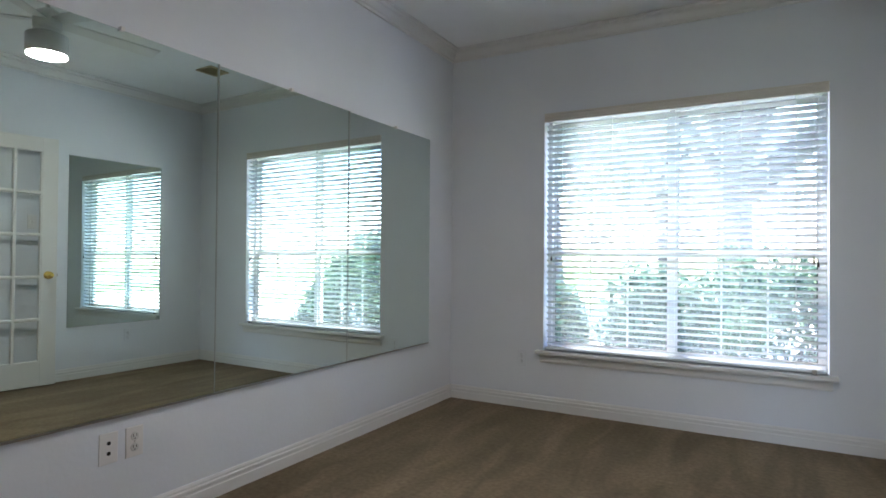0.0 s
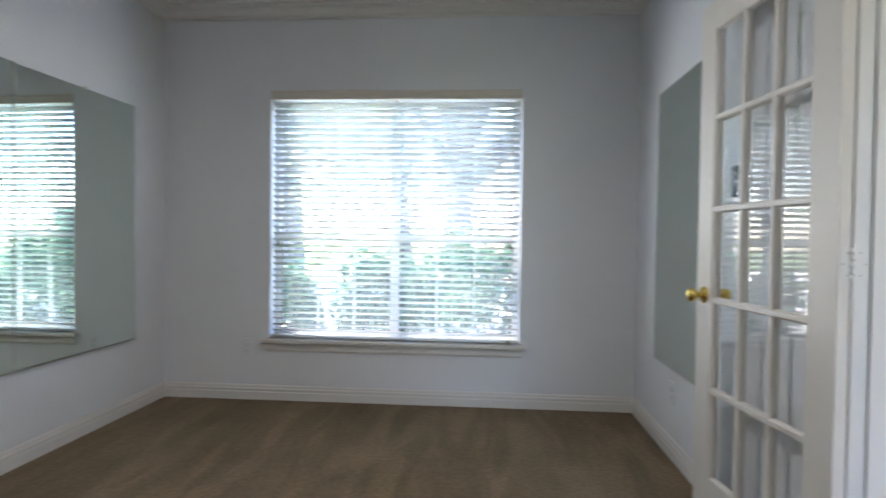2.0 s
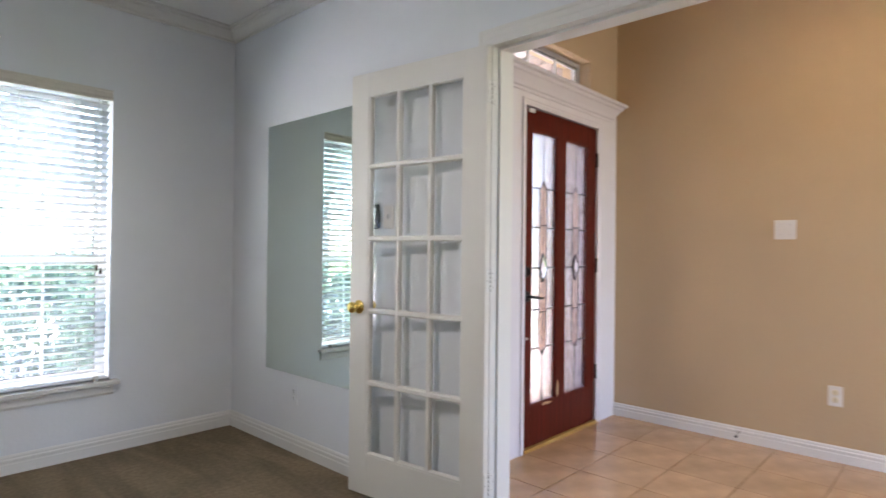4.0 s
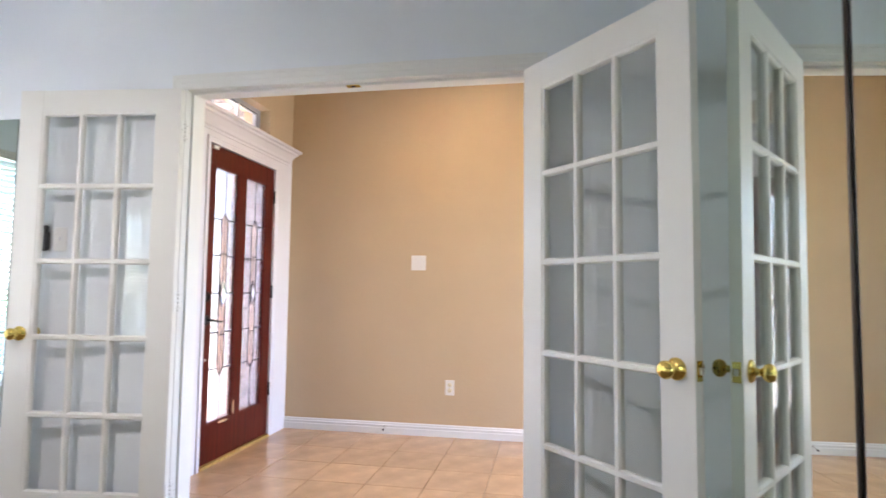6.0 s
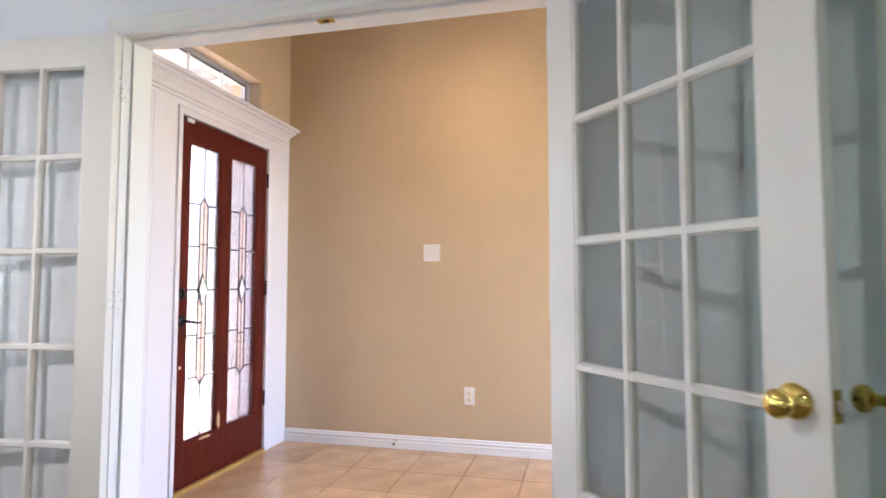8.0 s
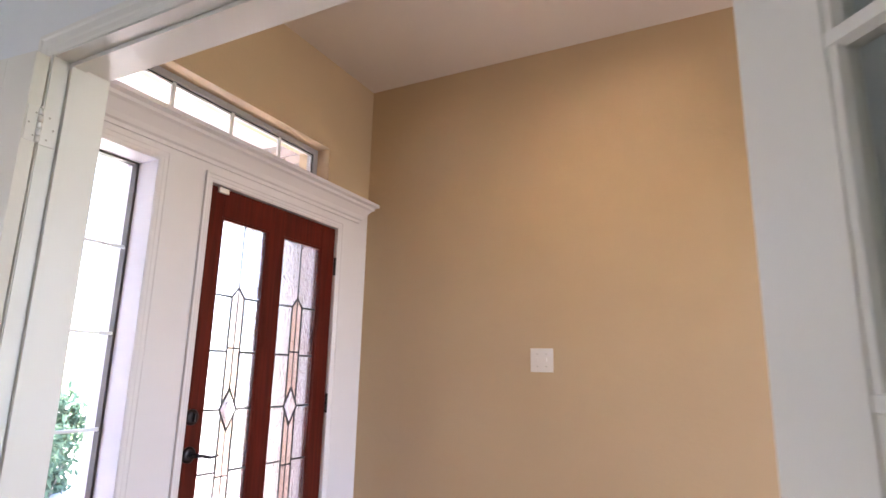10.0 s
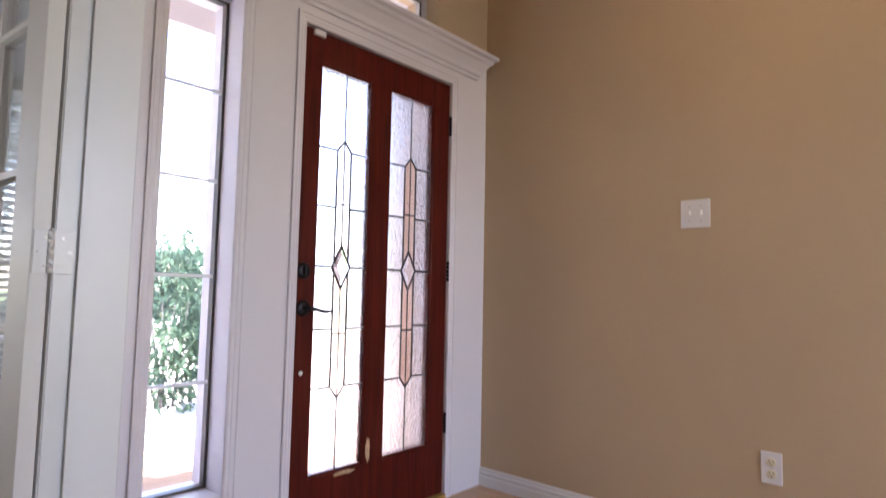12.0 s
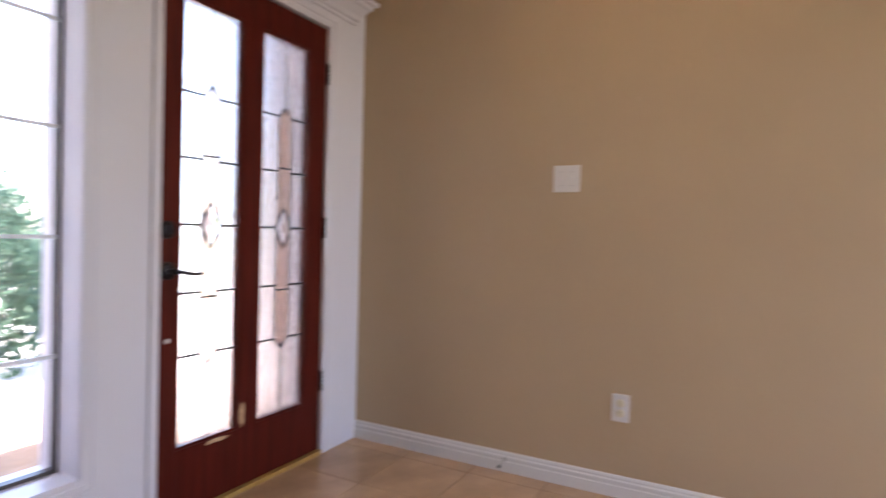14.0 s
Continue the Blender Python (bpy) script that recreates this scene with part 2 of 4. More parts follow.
def cyl(bm, p0, p1, r0, r1=None, seg=16):
    p0, p1 = Vector(p0), Vector(p1)
    r1 = r0 if r1 is None else r1
    q = (p1 - p0).to_track_quat("Z", "Y").to_matrix()
    rings = []
    for p, r in ((p0, r0), (p1, r1)):
        rings.append([bm.verts.new(p + q @ Vector((r * math.cos(2 * math.pi * i / seg), r * math.sin(2 * math.pi * i / seg), 0))) for i in range(seg)])
    for i in range(seg):
        j = (i + 1) % seg
        bm.faces.new((rings[0][i], rings[0][j], rings[1][j], rings[1][i])).smooth = True
    bm.faces.new(rings[0][::-1])
    bm.faces.new(rings[1])
    return bm


def lathe(bm, origin, axis, prof, seg=24):
    """Turns a profile of (radius, height) round an axis."""
    o, q = Vector(origin), Vector(axis).to_track_quat("Z", "Y").to_matrix()
    rings = []
    for r, h in prof:
        rings.append([bm.verts.new(o + q @ Vector((max(r, 1e-4) * math.cos(2 * math.pi * i / seg), max(r, 1e-4) * math.sin(2 * math.pi * i / seg), h))) for i in range(seg)])
    for a, b in zip(rings, rings[1:]):
        for i in range(seg):
            j = (i + 1) % seg
            bm.faces.new((a[i], a[j], b[j], b[i])).smooth = True
    bm.faces.new(rings[0][::-1])
    bm.faces.new(rings[-1])
    return bm


def sweep(bm, prof, p0, p1, out, m0=0.0, m1=0.0):
    """Runs a profile of (distance from wall, height) from p0 to p1; m0, m1 lengthen the far side for mitres."""
    p0, p1, out = Vector(p0), Vector(p1), Vector(out)
    d = (p1 - p0).normalized()
    a = [bm.verts.new(p0 + out * u - d * u * m0 + Vector((0, 0, v))) for u, v in prof]
    b = [bm.verts.new(p1 + out * u + d * u * m1 + Vector((0, 0, v))) for u, v in prof]
    k = len(prof)
    for i in range(k):
        j = (i + 1) % k
        bm.faces.new((a[i], a[j], b[j], b[i]))
    bm.faces.new(a[::-1])
    bm.faces.new(b)
    return bm


def data(name, bm, material):
    bmesh.ops.recalc_face_normals(bm, faces=bm.faces)
    me = bpy.data.meshes.new(name)
    bm.to_mesh(me)
    bm.free()
    me.materials.append(material)
    return me


def part(name, bm, material, parent=None, label=""):
    me = bm if isinstance(bm, bpy.types.Mesh) else data(name, bm, material)
    ob = new(name, me)
    if parent is not None:
        ob.parent = parent
    return tagged(ob, label)


def structure(name, bm, material, label, category):
    return tagged(part(name, bm, material), label, category, kind="structure")


def thing(name, label, category, m=None, group=""):
    ob = new(name)
    if m is not None:
        ob.matrix_world = m
    ob.empty_display_size = 0.05
    return tagged(ob, label, category, group)


def B():
    return bmesh.new()


def slab(*args, bevel=0.0):
    return box(B(), *args, bevel=bevel)


# ---------------------------------------------------------------- large structure
WIN = (-0.952, 0.732, 0.420, 2.090)
bm = B()
x0, x1, z0, z1 = WIN
box(bm, WX - 0.2, x0, NY, NY + 0.18, -0.05, FZ)
box(bm, x1, EF, NY, NY + 0.18, -0.05, FZ)
box(bm, x0, x1, NY, NY + 0.18, -0.05, z0)
box(bm, x0, x1, NY, NY + 0.18, z1, FZ)
structure("wall_north", bm, PAINT_BLUE, "pale blue-grey painted wall around the study window", "wall")
bm = B()
vs = [bm.verts.new((x, y, z)) for z in (-0.05, FZ) for x, y in ((west(-0.62), -0.62), (WX, NY), (WX - 0.2, NY), (WX - 0.2, -0.62))]
for f in ((0, 1, 2, 3), (4, 5, 6, 7), (0, 1, 5, 4), (1, 2, 6, 5), (2, 3, 7, 6), (3, 0, 4, 7)):
    bm.faces.new([vs[i] for i in f])
structure("wall_west", bm, PAINT_BLUE, "pale blue-grey painted wall behind the long mirror", "wall")
bm = B()
a, b = Vector((WX - 0.1, south(WX - 0.1), 0)), Vector((EX, south(EX), 0))
n = Vector((-math.sin(SKEW), math.cos(SKEW), 0))
vs = [bm.verts.new((p.x, p.y, z)) for z in (-0.05, FZ) for p in (a, b, b - n * 0.12, a - n * 0.12)]
for f in ((0, 1, 2, 3), (4, 5, 6, 7), (0, 1, 5, 4), (1, 2, 6, 5), (2, 3, 7, 6), (3, 0, 4, 7)):
    bm.faces.new([vs[i] for i in f])
structure("wall_south", bm, PAINT_BLUE, "pale blue-grey painted wall behind the tall mirror", "wall")


def pierced(bm, xa, xb, ya, yb, top):
    box(bm, xa, xb, JN + 0.02, yb, -0.05, top)
    box(bm, xa, xb, ya, JS - 0.02, -0.05, top)
    box(bm, xa, xb, JS - 0.02, JN + 0.02, HEAD + 0.02, top)


XM = (EX + EF) / 2
bm = B()
pierced(bm, EX, XM, -0.62, NY, FZ)
structure("wall_east", bm, PAINT_BLUE, "pale blue-grey painted wall with the double-door opening", "wall")
bm = B()
pierced(bm, XM, EF, BACK, FY, FZ)
structure("wall_foyer_west", bm, PAINT_TAN, "tan painted foyer side of the shared wall", "wall")
structure("wall_foyer_east", slab(TX, TX + 0.12, BACK, FY + 0.22, -0.05, FZ), PAINT_TAN, "tan painted foyer wall with switch and outlet", "wall")
# closing wall out of view; its opening is added for the fill light
bm = B()
box(bm, EF, 1.75, BACK - 0.12, BACK, -0.05, FZ)
box(bm, 3.40, TX, BACK - 0.12, BACK, -0.05, FZ)
box(bm, 1.75, 3.40, BACK - 0.12, BACK, -0.05, 0.30)
box(bm, 1.75, 3.40, BACK - 0.12, BACK, 2.40, FZ)
structure("wall_foyer_back", bm, PAINT_TAN, "unseen plain tan wall closing the foyer, with an added fill-light opening", "wall")

# front wall of the foyer: sidelight, door, transom
SL = (1.857, 2.117, 0.285, 2.055)
DR = (2.380, 3.256, 0.000, 2.045)
TR = (1.800, 3.145, 2.252, 2.482)
bm = B()
ya, yb = FY, FY + 0.22
box(bm, EF, SL[0], ya, yb, -0.05, 2.20)
box(bm, SL[1], DR[0], ya, yb, -0.05, 2.20)
box(bm, DR[1], TX, ya, yb, -0.05, 2.20)
box(bm, SL[0], SL[1], ya, yb, -0.05, SL[2])
box(bm, SL[0], SL[1], ya, yb, SL[3], 2.20)
box(bm, DR[0], DR[1], ya, yb, DR[3], 2.20)
box(bm, DR[0], DR[1], ya + 0.001, yb, -0.05, 0.0)
structure("wall_front", bm, ENTRY, "white painted entry panelling round door and sidelight", "wall")
bm = B()
box(bm, EF, TR[0], ya, yb, 2.20, FZ)
box(bm, TR[1], TX, ya, yb, 2.20, FZ)
box(bm, TR[0], TR[1], ya, yb, 2.20, TR[2])
box(bm, TR[0], TR[1], ya, yb, TR[3], FZ)
structure("wall_front_upper", bm, PAINT_TAN, "tan painted wall with transom recess above the entry", "wall")

structure("ceiling", slab(WX - 0.15, XM, -0.62, NY, CZ, CZ + 0.12), CEIL, "pale smooth painted study ceiling", "ceiling")
CANX, CANY, CANR = 2.79, 0.88, 0.085            # hole for the downlight
bm = B()
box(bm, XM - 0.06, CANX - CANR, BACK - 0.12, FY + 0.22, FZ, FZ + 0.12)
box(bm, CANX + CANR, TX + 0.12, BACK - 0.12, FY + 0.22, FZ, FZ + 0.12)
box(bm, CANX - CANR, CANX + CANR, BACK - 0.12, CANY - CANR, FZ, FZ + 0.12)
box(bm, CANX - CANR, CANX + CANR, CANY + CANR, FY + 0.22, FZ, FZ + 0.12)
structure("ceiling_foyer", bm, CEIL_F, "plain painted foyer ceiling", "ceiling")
# out of view; added above the ceilings to block the sun
structure("roof", slab(WX - 0.5, TX + 0.3, BACK - 0.5, FY + 0.25, 3.2, 3.3), ENTRY, "unseen flat closing slab added to keep sun off the rooms", "roof")

# carpet with soft unevenness
bm = B()
bmesh.ops.create_grid(bm, x_segments=90, y_segments=120, size=0.5)
for v in bm.verts:
    x, y = WX - 0.06 + (v.co.x + 0.5) * (1.55 - WX + 0.06), -0.60 + (v.co.y + 0.5) * (NY + 0.60)
    v.co = (x, y, 0.002 * noise.noise(Vector((x * 5, y * 5, 0))))
fl = structure("floor", bm, CARPET, "brown cut-pile carpet with faint vacuum streaks", "carpet")
structure("floor_slab", slab(WX, TX, BACK, NY, -0.12, -0.012), GROUT, "floor slab with tile grout showing in joints", "floor")


# trim
def crown_prof(h=0.085, d=0.080):
    return [(0, -h), (0.012, -h), (0.014, -h + 0.014), (0.028, -h + 0.022), (0.05, -h + 0.048), (0.064, -0.030), (0.066, -0.018), (d, -0.012), (d, 0), (0, 0)]


BASE = [(0, 0), (0.014, 0), (0.014, 0.052), (0.0105, 0.055), (0.0105, 0.064), (0.013, 0.067), (0.013, 0.076), (0.008, 0.081), (0.008, 0.090), (0.004, 0.100), (0, 0.100)]
bm = B()
sweep(bm, crown_prof(), (WX, NY, CZ), (EX, NY, CZ), (0, -1, 0), -1, -1)
structure("trim_crown", bm, WHITE, "white crown moulding along the window wall", "crown moulding")
bm = B()
sweep(bm, crown_prof(), (west(south(WX)), south(WX), CZ), (WX, NY, CZ), (1, 0, 0), 0, -1)
structure("trim_crown", bm, WHITE, "white crown moulding above the long mirror", "crown moulding")
bm = B()
sweep(bm, crown_prof(), (EX, south(EX), CZ), (EX, NY, CZ), (-1, 0, 0), 0, -1)
structure("trim_crown", bm, WHITE, "white crown moulding above the double doors", "crown moulding")
bm = B()
sweep(bm, BASE, (WX, NY, 0), (EX, NY, 0), (0, -1, 0), -1, -1)
structure("baseboard", bm, WHITE, "white stepped baseboard under the window", "baseboard")
bm = B()
sweep(bm, BASE, (west(south(WX)), south(WX), 0), (WX, NY, 0), (1, 0, 0), 0, -1)
structure("baseboard", bm, WHITE, "white stepped baseboard under the long mirror", "baseboard")
bm = B()
sweep(bm, BASE, (EX, JN + 0.085, 0), (EX, NY, 0), (-1, 0, 0), 0, -1)
structure("baseboard", bm, WHITE, "white stepped baseboard behind the open door", "baseboard")
bm = B()
sweep(bm, [(u, v * 0.9) for u, v in BASE], (TX, BACK, 0), (TX, FY, 0), (-1, 0, 0), 0, 0)
structure("baseboard", bm, WHITE, "white ridged baseboard on the tan wall", "baseboard")
bm = B()
sweep(bm, BASE, (EF, BACK, 0), (EF, JS - 0.09, 0), (1, 0, 0), 0, 0)
structure("baseboard", bm, WHITE, "white ridged baseboard on the foyer side", "baseboard")

# double-door frame: jambs, head, stops, casings on both faces
frame_ob = tagged(new("door_frame"), "white painted frame of the double-door opening", "door frame", kind="structure")
part("jamb", slab(EX - 0.002, EF + 0.002, JN, JN + 0.02, 0, HEAD), WHITE, frame_ob)
part("jamb", slab(EX - 0.002, EF + 0.002, JS - 0.02, JS, 0, HEAD), WHITE, frame_ob)
part("head", slab(EX - 0.002, EF + 0.002, JS - 0.02, JN + 0.02, HEAD, HEAD + 0.02), WHITE, frame_ob)
part("stop", slab(EX + 0.04, EX + 0.075, JN - 0.012, JN, 0, HEAD), WHITE, frame_ob)
part("stop", slab(EX + 0.04, EX + 0.075, JS, JS + 0.012, 0, HEAD), WHITE, frame_ob)
part("stop", slab(EX + 0.04, EX + 0.075, JS + 0.012, JN - 0.012, HEAD - 0.012, HEAD), WHITE, frame_ob)
CAS = [(0.0, 0.004), (0.005, 0.002), (0.007, 0.010), (0.007, 0.024), (0.009, 0.030), (0.009, 0.050), (0.012, 0.056), (0.012, 0.066), (0.0, 0.066)]


def casing(parent, plane, axis, sign, lo, hi, top, material, z0=0.0, k=1.0):
    """Moulded casing on three sides of an opening in the plane axis=plane; sign: the way it stands proud."""
    prof = [(u, v * k) for u, v in CAS]

    def put(u, w, v):
        return (plane + sign * u, w, v) if axis == "x" else (w, plane + sign * u, v)
    for side, at in ((-1, lo), (1, hi)):
        bm = B()
        r0 = [bm.verts.new(put(u, at + side * v, z0)) for u, v in prof]
        r1 = [bm.verts.new(put(u, at + side * v, top + v)) for u, v in prof]
        for i in range(len(prof)):
            j = (i + 1) % len(prof)
            bm.faces.new((r0[i], r0[j], r1[j], r1[i]))
        bm.faces.new(r0)
        bm.faces.new(r1)
        part("casing", bm, material, parent)
    bm = B()
    r0 = [bm.verts.new(put(u, lo - v, top + v)) for u, v in prof]
    r1 = [bm.verts.new(put(u, hi + v, top + v)) for u, v in prof]
    for i in range(len(prof)):
        j = (i + 1) % len(prof)
        bm.faces.new((r0[i], r0[j], r1[j], r1[i]))
    bm.faces.new(r0)
    bm.faces.new(r1)
    part("casing", bm, material, parent)


def casing_round(parent, y, rect, material, k=1.0):
    """Mitred casing on all four sides of an opening in the front wall."""
    x0, x1, z0, z1 = rect
    corners = [(x0, z0, -1, -1), (x1, z0, 1, -1), (x1, z1, 1, 1), (x0, z1, -1, 1)]
    prof = [(u, v * k) for u, v in CAS]
    for c, d in zip(corners, corners[1:] + corners[:1]):
        bm = B()
        r0 = [bm.verts.new((c[0] + c[2] * v, y - u, c[1] + c[3] * v)) for u, v in prof]
        r1 = [bm.verts.new((d[0] + d[2] * v, y - u, d[1] + d[3] * v)) for u, v in prof]
        for i in range(len(prof)):
            j = (i + 1) % len(prof)
            bm.faces.new((r0[i], r0[j], r1[j], r1[i]))
        bm.faces.new(r0)
        bm.faces.new(r1)
        part("casing", bm, material, parent)


casing(frame_ob, EX, "x", -1, JS, JN, HEAD, WHITE)
casing(frame_ob, EF, "x", 1, JS, JN, HEAD, WHITE)
plate = part("ball_catch", slab(1.500, 1.530, 1.035, 1.095, HEAD - 0.0145, HEAD - 0.012), BRASS, frame_ob, "small brass catch plate")
part("catch_hole", slab(1.508, 1.522, 1.055, 1.075, HEAD - 0.016, HEAD - 0.0145), HOLE, plate)
structure("trim_threshold", slab(1.545, 1.5955, JS, JN, 0.0, 0.006), OAK, "thin strip between carpet and tile", "threshold")


# ---------------------------------------------------------------- french doors
LW, LT, LZ0, LZ1 = 0.778, 0.035, 0.014, 2.030
STILE, TOPR, BOTR, MUN = 0.112, 0.105, 0.190, 0.026


def bar(length, width, depth, bead=0.008):
    """A glazing bar along x with sloped beads, about the origin."""
    h, d = width / 2, depth / 2
    prof = [(-h, d - bead), (-h * 0.55, d), (h * 0.55, d), (h, d - bead), (h, -d + bead), (h * 0.55, -d), (-h * 0.55, -d), (-h, -d + bead)]
    bm = B()
    a = [bm.verts.new((0, y, z)) for z, y in prof]
    b = [bm.verts.new((length, y, z)) for z, y in prof]
    for i in range(8):
        j = (i + 1) % 8
        bm.faces.new((a[i], a[j], b[j], b[i]))
    bm.faces.new(a[::-1])
    bm.faces.new(b)
    return bm


KNOB = [(0.033, 0.0), (0.033, 0.004), (0.028, 0.009), (0.016, 0.012), (0.011, 0.016), (0.010, 0.026), (0.014, 0.031), (0.022, 0.036),
        (0.0265, 0.045), (0.0265, 0.053), (0.021, 0.062), (0.011, 0.066), (0.0, 0.067)]


def french_door(name, m, side, label, loose=0.0):
    """A fifteen-light leaf; x runs from the hinge to the latch, the leaf lies on the given side of y = 0."""
    d = thing(name, label, "french door", m)
    y0, y1 = (0, LT) if side > 0 else (-LT, 0)
    ym = (y0 + y1) / 2
    part("stile", slab(0, STILE, y0, y1, LZ0, LZ1, bevel=0.002), CREAM, d)
    part("stile", slab(LW - STILE, LW, y0, y1, LZ0, LZ1, bevel=0.002), CREAM, d)
    part("rail", slab(STILE, LW - STILE, y0 + 0.0005, y1 - 0.0005, LZ1 - TOPR, LZ1 - 0.001), CREAM, d)
    part("rail", slab(STILE, LW - STILE, y0 + 0.0005, y1 - 0.0005, LZ0 + 0.001, LZ0 + BOTR), CREAM, d)
    ga, gb, gz0, gz1 = STILE, LW - STILE, LZ0 + BOTR, LZ1 - TOPR
    hb = data("muntin", bar(gb - ga, MUN, LT - 0.003), CREAM)
    vb = data("muntin", bar(gz1 - gz0, MUN, LT - 0.004), CREAM)
    eb = data("glazing_bead", bar(gb - ga, 0.020, LT - 0.005), CREAM)
    es = data("glazing_bead", bar(gz1 - gz0, 0.020, LT - 0.006), CREAM)
    rows, cols = 5, 3
    for i in range(1, rows):
        part("muntin", hb, CREAM, d).matrix_basis = pose(ga, ym, gz0 + (gz1 - gz0) * i / rows)
    for i in range(1, cols):
        part("muntin", vb, CREAM, d).matrix_basis = pose(ga + (gb - ga) * i / cols, ym, gz0, 0, -90, 0)
    for z in (gz0 + 0.004, gz1 - 0.004):
        part("glazing_bead", eb, CREAM, d).matrix_basis = pose(ga, ym, z)
    for x in (ga + 0.004, gb - 0.004):
        part("glazing_bead", es, CREAM, d).matrix_basis = pose(x, ym, gz0, 0, -90, 0)
    pw, ph = (gb - ga) / cols, (gz1 - gz0) / rows
    pm = data("pane", slab(0.004 - pw / 2, pw / 2 - 0.004, -0.0015, 0.0015, 0.004, ph - 0.004), PANE)
    for i in range(cols):
        for j in range(rows):
            pane = part("pane", pm, PANE, d)
            pane.visible_shadow = False
            pane.matrix_basis = pose(ga + (i + 0.5) * pw, ym, gz0 + j * ph, 0, 0, loose)
    kx, kz = LW - 0.062, 0.908
    for s, y in ((1, y1), (-1, y0)):
        part("door_knob", lathe(B(), (kx, y, kz), (0, s, 0), KNOB), BRASS, d, "polished brass ball knob")
    lp = part("latch_plate", slab(LW, LW + 0.002, ym - 0.012, ym + 0.012, kz - 0.029, kz + 0.029, bevel=0.0005), BRASS, d, "brass latch plate")
    part("latch_bolt", slab(LW + 0.002, LW + 0.012, ym - 0.006, ym + 0.006, kz - 0.010, kz + 0.010, bevel=0.002), STEEL, lp)
    for z in (0.22, 1.06, 1.84):
        h = part("hinge", slab(0.004, 0.012, (y0 if side > 0 else y1) - 0.001, (y0 if side > 0 else y1) + 0.001, z - 0.045, z + 0.045), WHITE, d, "white painted butt hinge")
        bm = B()
        for k in range(5):
            cyl(bm, (-0.004, 0, z - 0.045 + k * 0.018), (-0.004, 0, z - 0.0285 + k * 0.018), 0.0065, seg=12)
        cyl(bm, (-0.004, 0, z + 0.0455), (-0.004, 0, z + 0.052), 0.005, 0.002, seg=12)
        part("knuckle", bm, WHITE, h)
        part("leaf_plate", slab(-0.0034, -0.0003, y0 + 0.001, y1 - 0.003, z - 0.046, z + 0.046, bevel=0.001), WHITE, h)
        for sy, sz in ((0.3, 0.030), (0.7, 0.0), (0.3, -0.030)):
            yy = y0 + (y1 - y0) * sy
            part("screw", cyl(B(), (-0.0034, yy, z + sz), (-0.0042, yy, z + sz), 0.0028, seg=8), STEEL, h)
    return d


def turn(dx, dy):
    return math.degrees(math.atan2(dy, dx))


PIN_N, PIN_S = (1.463, JN - 0.004), (1.468, JS + 0.003)
french_door("french_door", pose(*PIN_N, 0, 0, 0, turn(-0.105, 0.994)), 1, "cream fifteen-light french door folded back against the wall")
french_door("french_door", pose(*PIN_S, 0, 0, 0, 220.3), -1, "white fifteen-light french door swung open beside the tall mirror", -1.2)
# jamb leaves of the hinges
for jy, s in ((JN, -1), (JS, 1)):
    for z in (0.22, 1.06, 1.84):
        hl = part("hinge_leaf", slab(EX - 0.006, EX + 0.036, min(jy, jy + s * 0.0034), max(jy, jy + s * 0.0034), z - 0.046, z + 0.046, bevel=0.001), WHITE, frame_ob, "white painted hinge leaf")
        for sx, sz in ((0.012, 0.030), (0.025, 0.0), (0.012, -0.030)):
            part("screw", cyl(B(), (EX + sx, jy + s * 0.0034, z + sz), (EX + sx, jy + s * 0.0042, z + sz), 0.0028, seg=8), STEEL, hl)


# ---------------------------------------------------------------- mirrors
def mirror_panel(parent, bm_face, bm_edge):
    p = part("mirror_panel", bm_edge, MIRROR_EDGE, parent)
    part("mirror_face", bm_face, MIRROR, p, "silvered mirror glass, slightly green")


MZ0, MZ1 = 0.462, 1.905
mir = thing("wall_mirror", "long frameless wall mirror of four butted panels", "mirror", pose(west(0), 0, 0, 0, 0, -math.degrees(WEST_TURN)))
cuts = (0.98, 1.885, 2.790, 3.700)
edges = [0.075] + list(cuts)
for (a, b), lean in zip(zip(edges, edges[1:]), (-0.7, -0.72, -0.68, -0.80)):
    hw = (b - a) / 2
    p = part("mirror_panel", slab(0.0, 0.0045, -hw + 0.0004, hw - 0.0004, MZ0, MZ1), MIRROR_EDGE, mir)
    p.matrix_basis = pose(0.010, (a + b) / 2, 0, 0, 0, lean) @ pose(0, 0, 0, 0, -0.2, 0)
    part("mirror_face", slab(0.0047, 0.0055, -hw + 0.0022, hw - 0.0022, MZ0 + 0.001, MZ1 - 0.001), MIRROR, p, "silvered mirror glass, slightly green")
JOINT = mat("mirror_joint_line", (0.42, 0.46, 0.44), 0.3)
for c in cuts[:3]:
    part("mirror_joint", slab(0.003, 0.0215, c - 0.0010, c + 0.0010, MZ0, MZ1), JOINT, mir, "thin pale joint line")
for y in (0.55, 1.45, 2.33, 3.27):
    for z, k in ((MZ1, 1),):
        part("mirror_clip", slab(0.0005, 0.022, y - 0.008, y + 0.008, min(z - k * 0.006, z + k * 0.010), max(z - k * 0.006, z + k * 0.010), bevel=0.001), PLATE, mir, "small clear plastic clip")
part("bottom_channel", slab(0.0005, 0.020, 0.075, 3.70, MZ0 - 0.007, MZ0 - 0.002), STEEL, mir, "thin metal channel")

sm = thing("small_wall_mirror", "frameless mirror on the wall behind the open door", "mirror")
mirror_panel(sm, slab(EX - 0.006, EX - 0.0052, 2.77, 3.610, 0.453, 1.938), slab(EX - 0.005, EX - 0.0005, 2.769, 3.611, 0.452, 1.939))

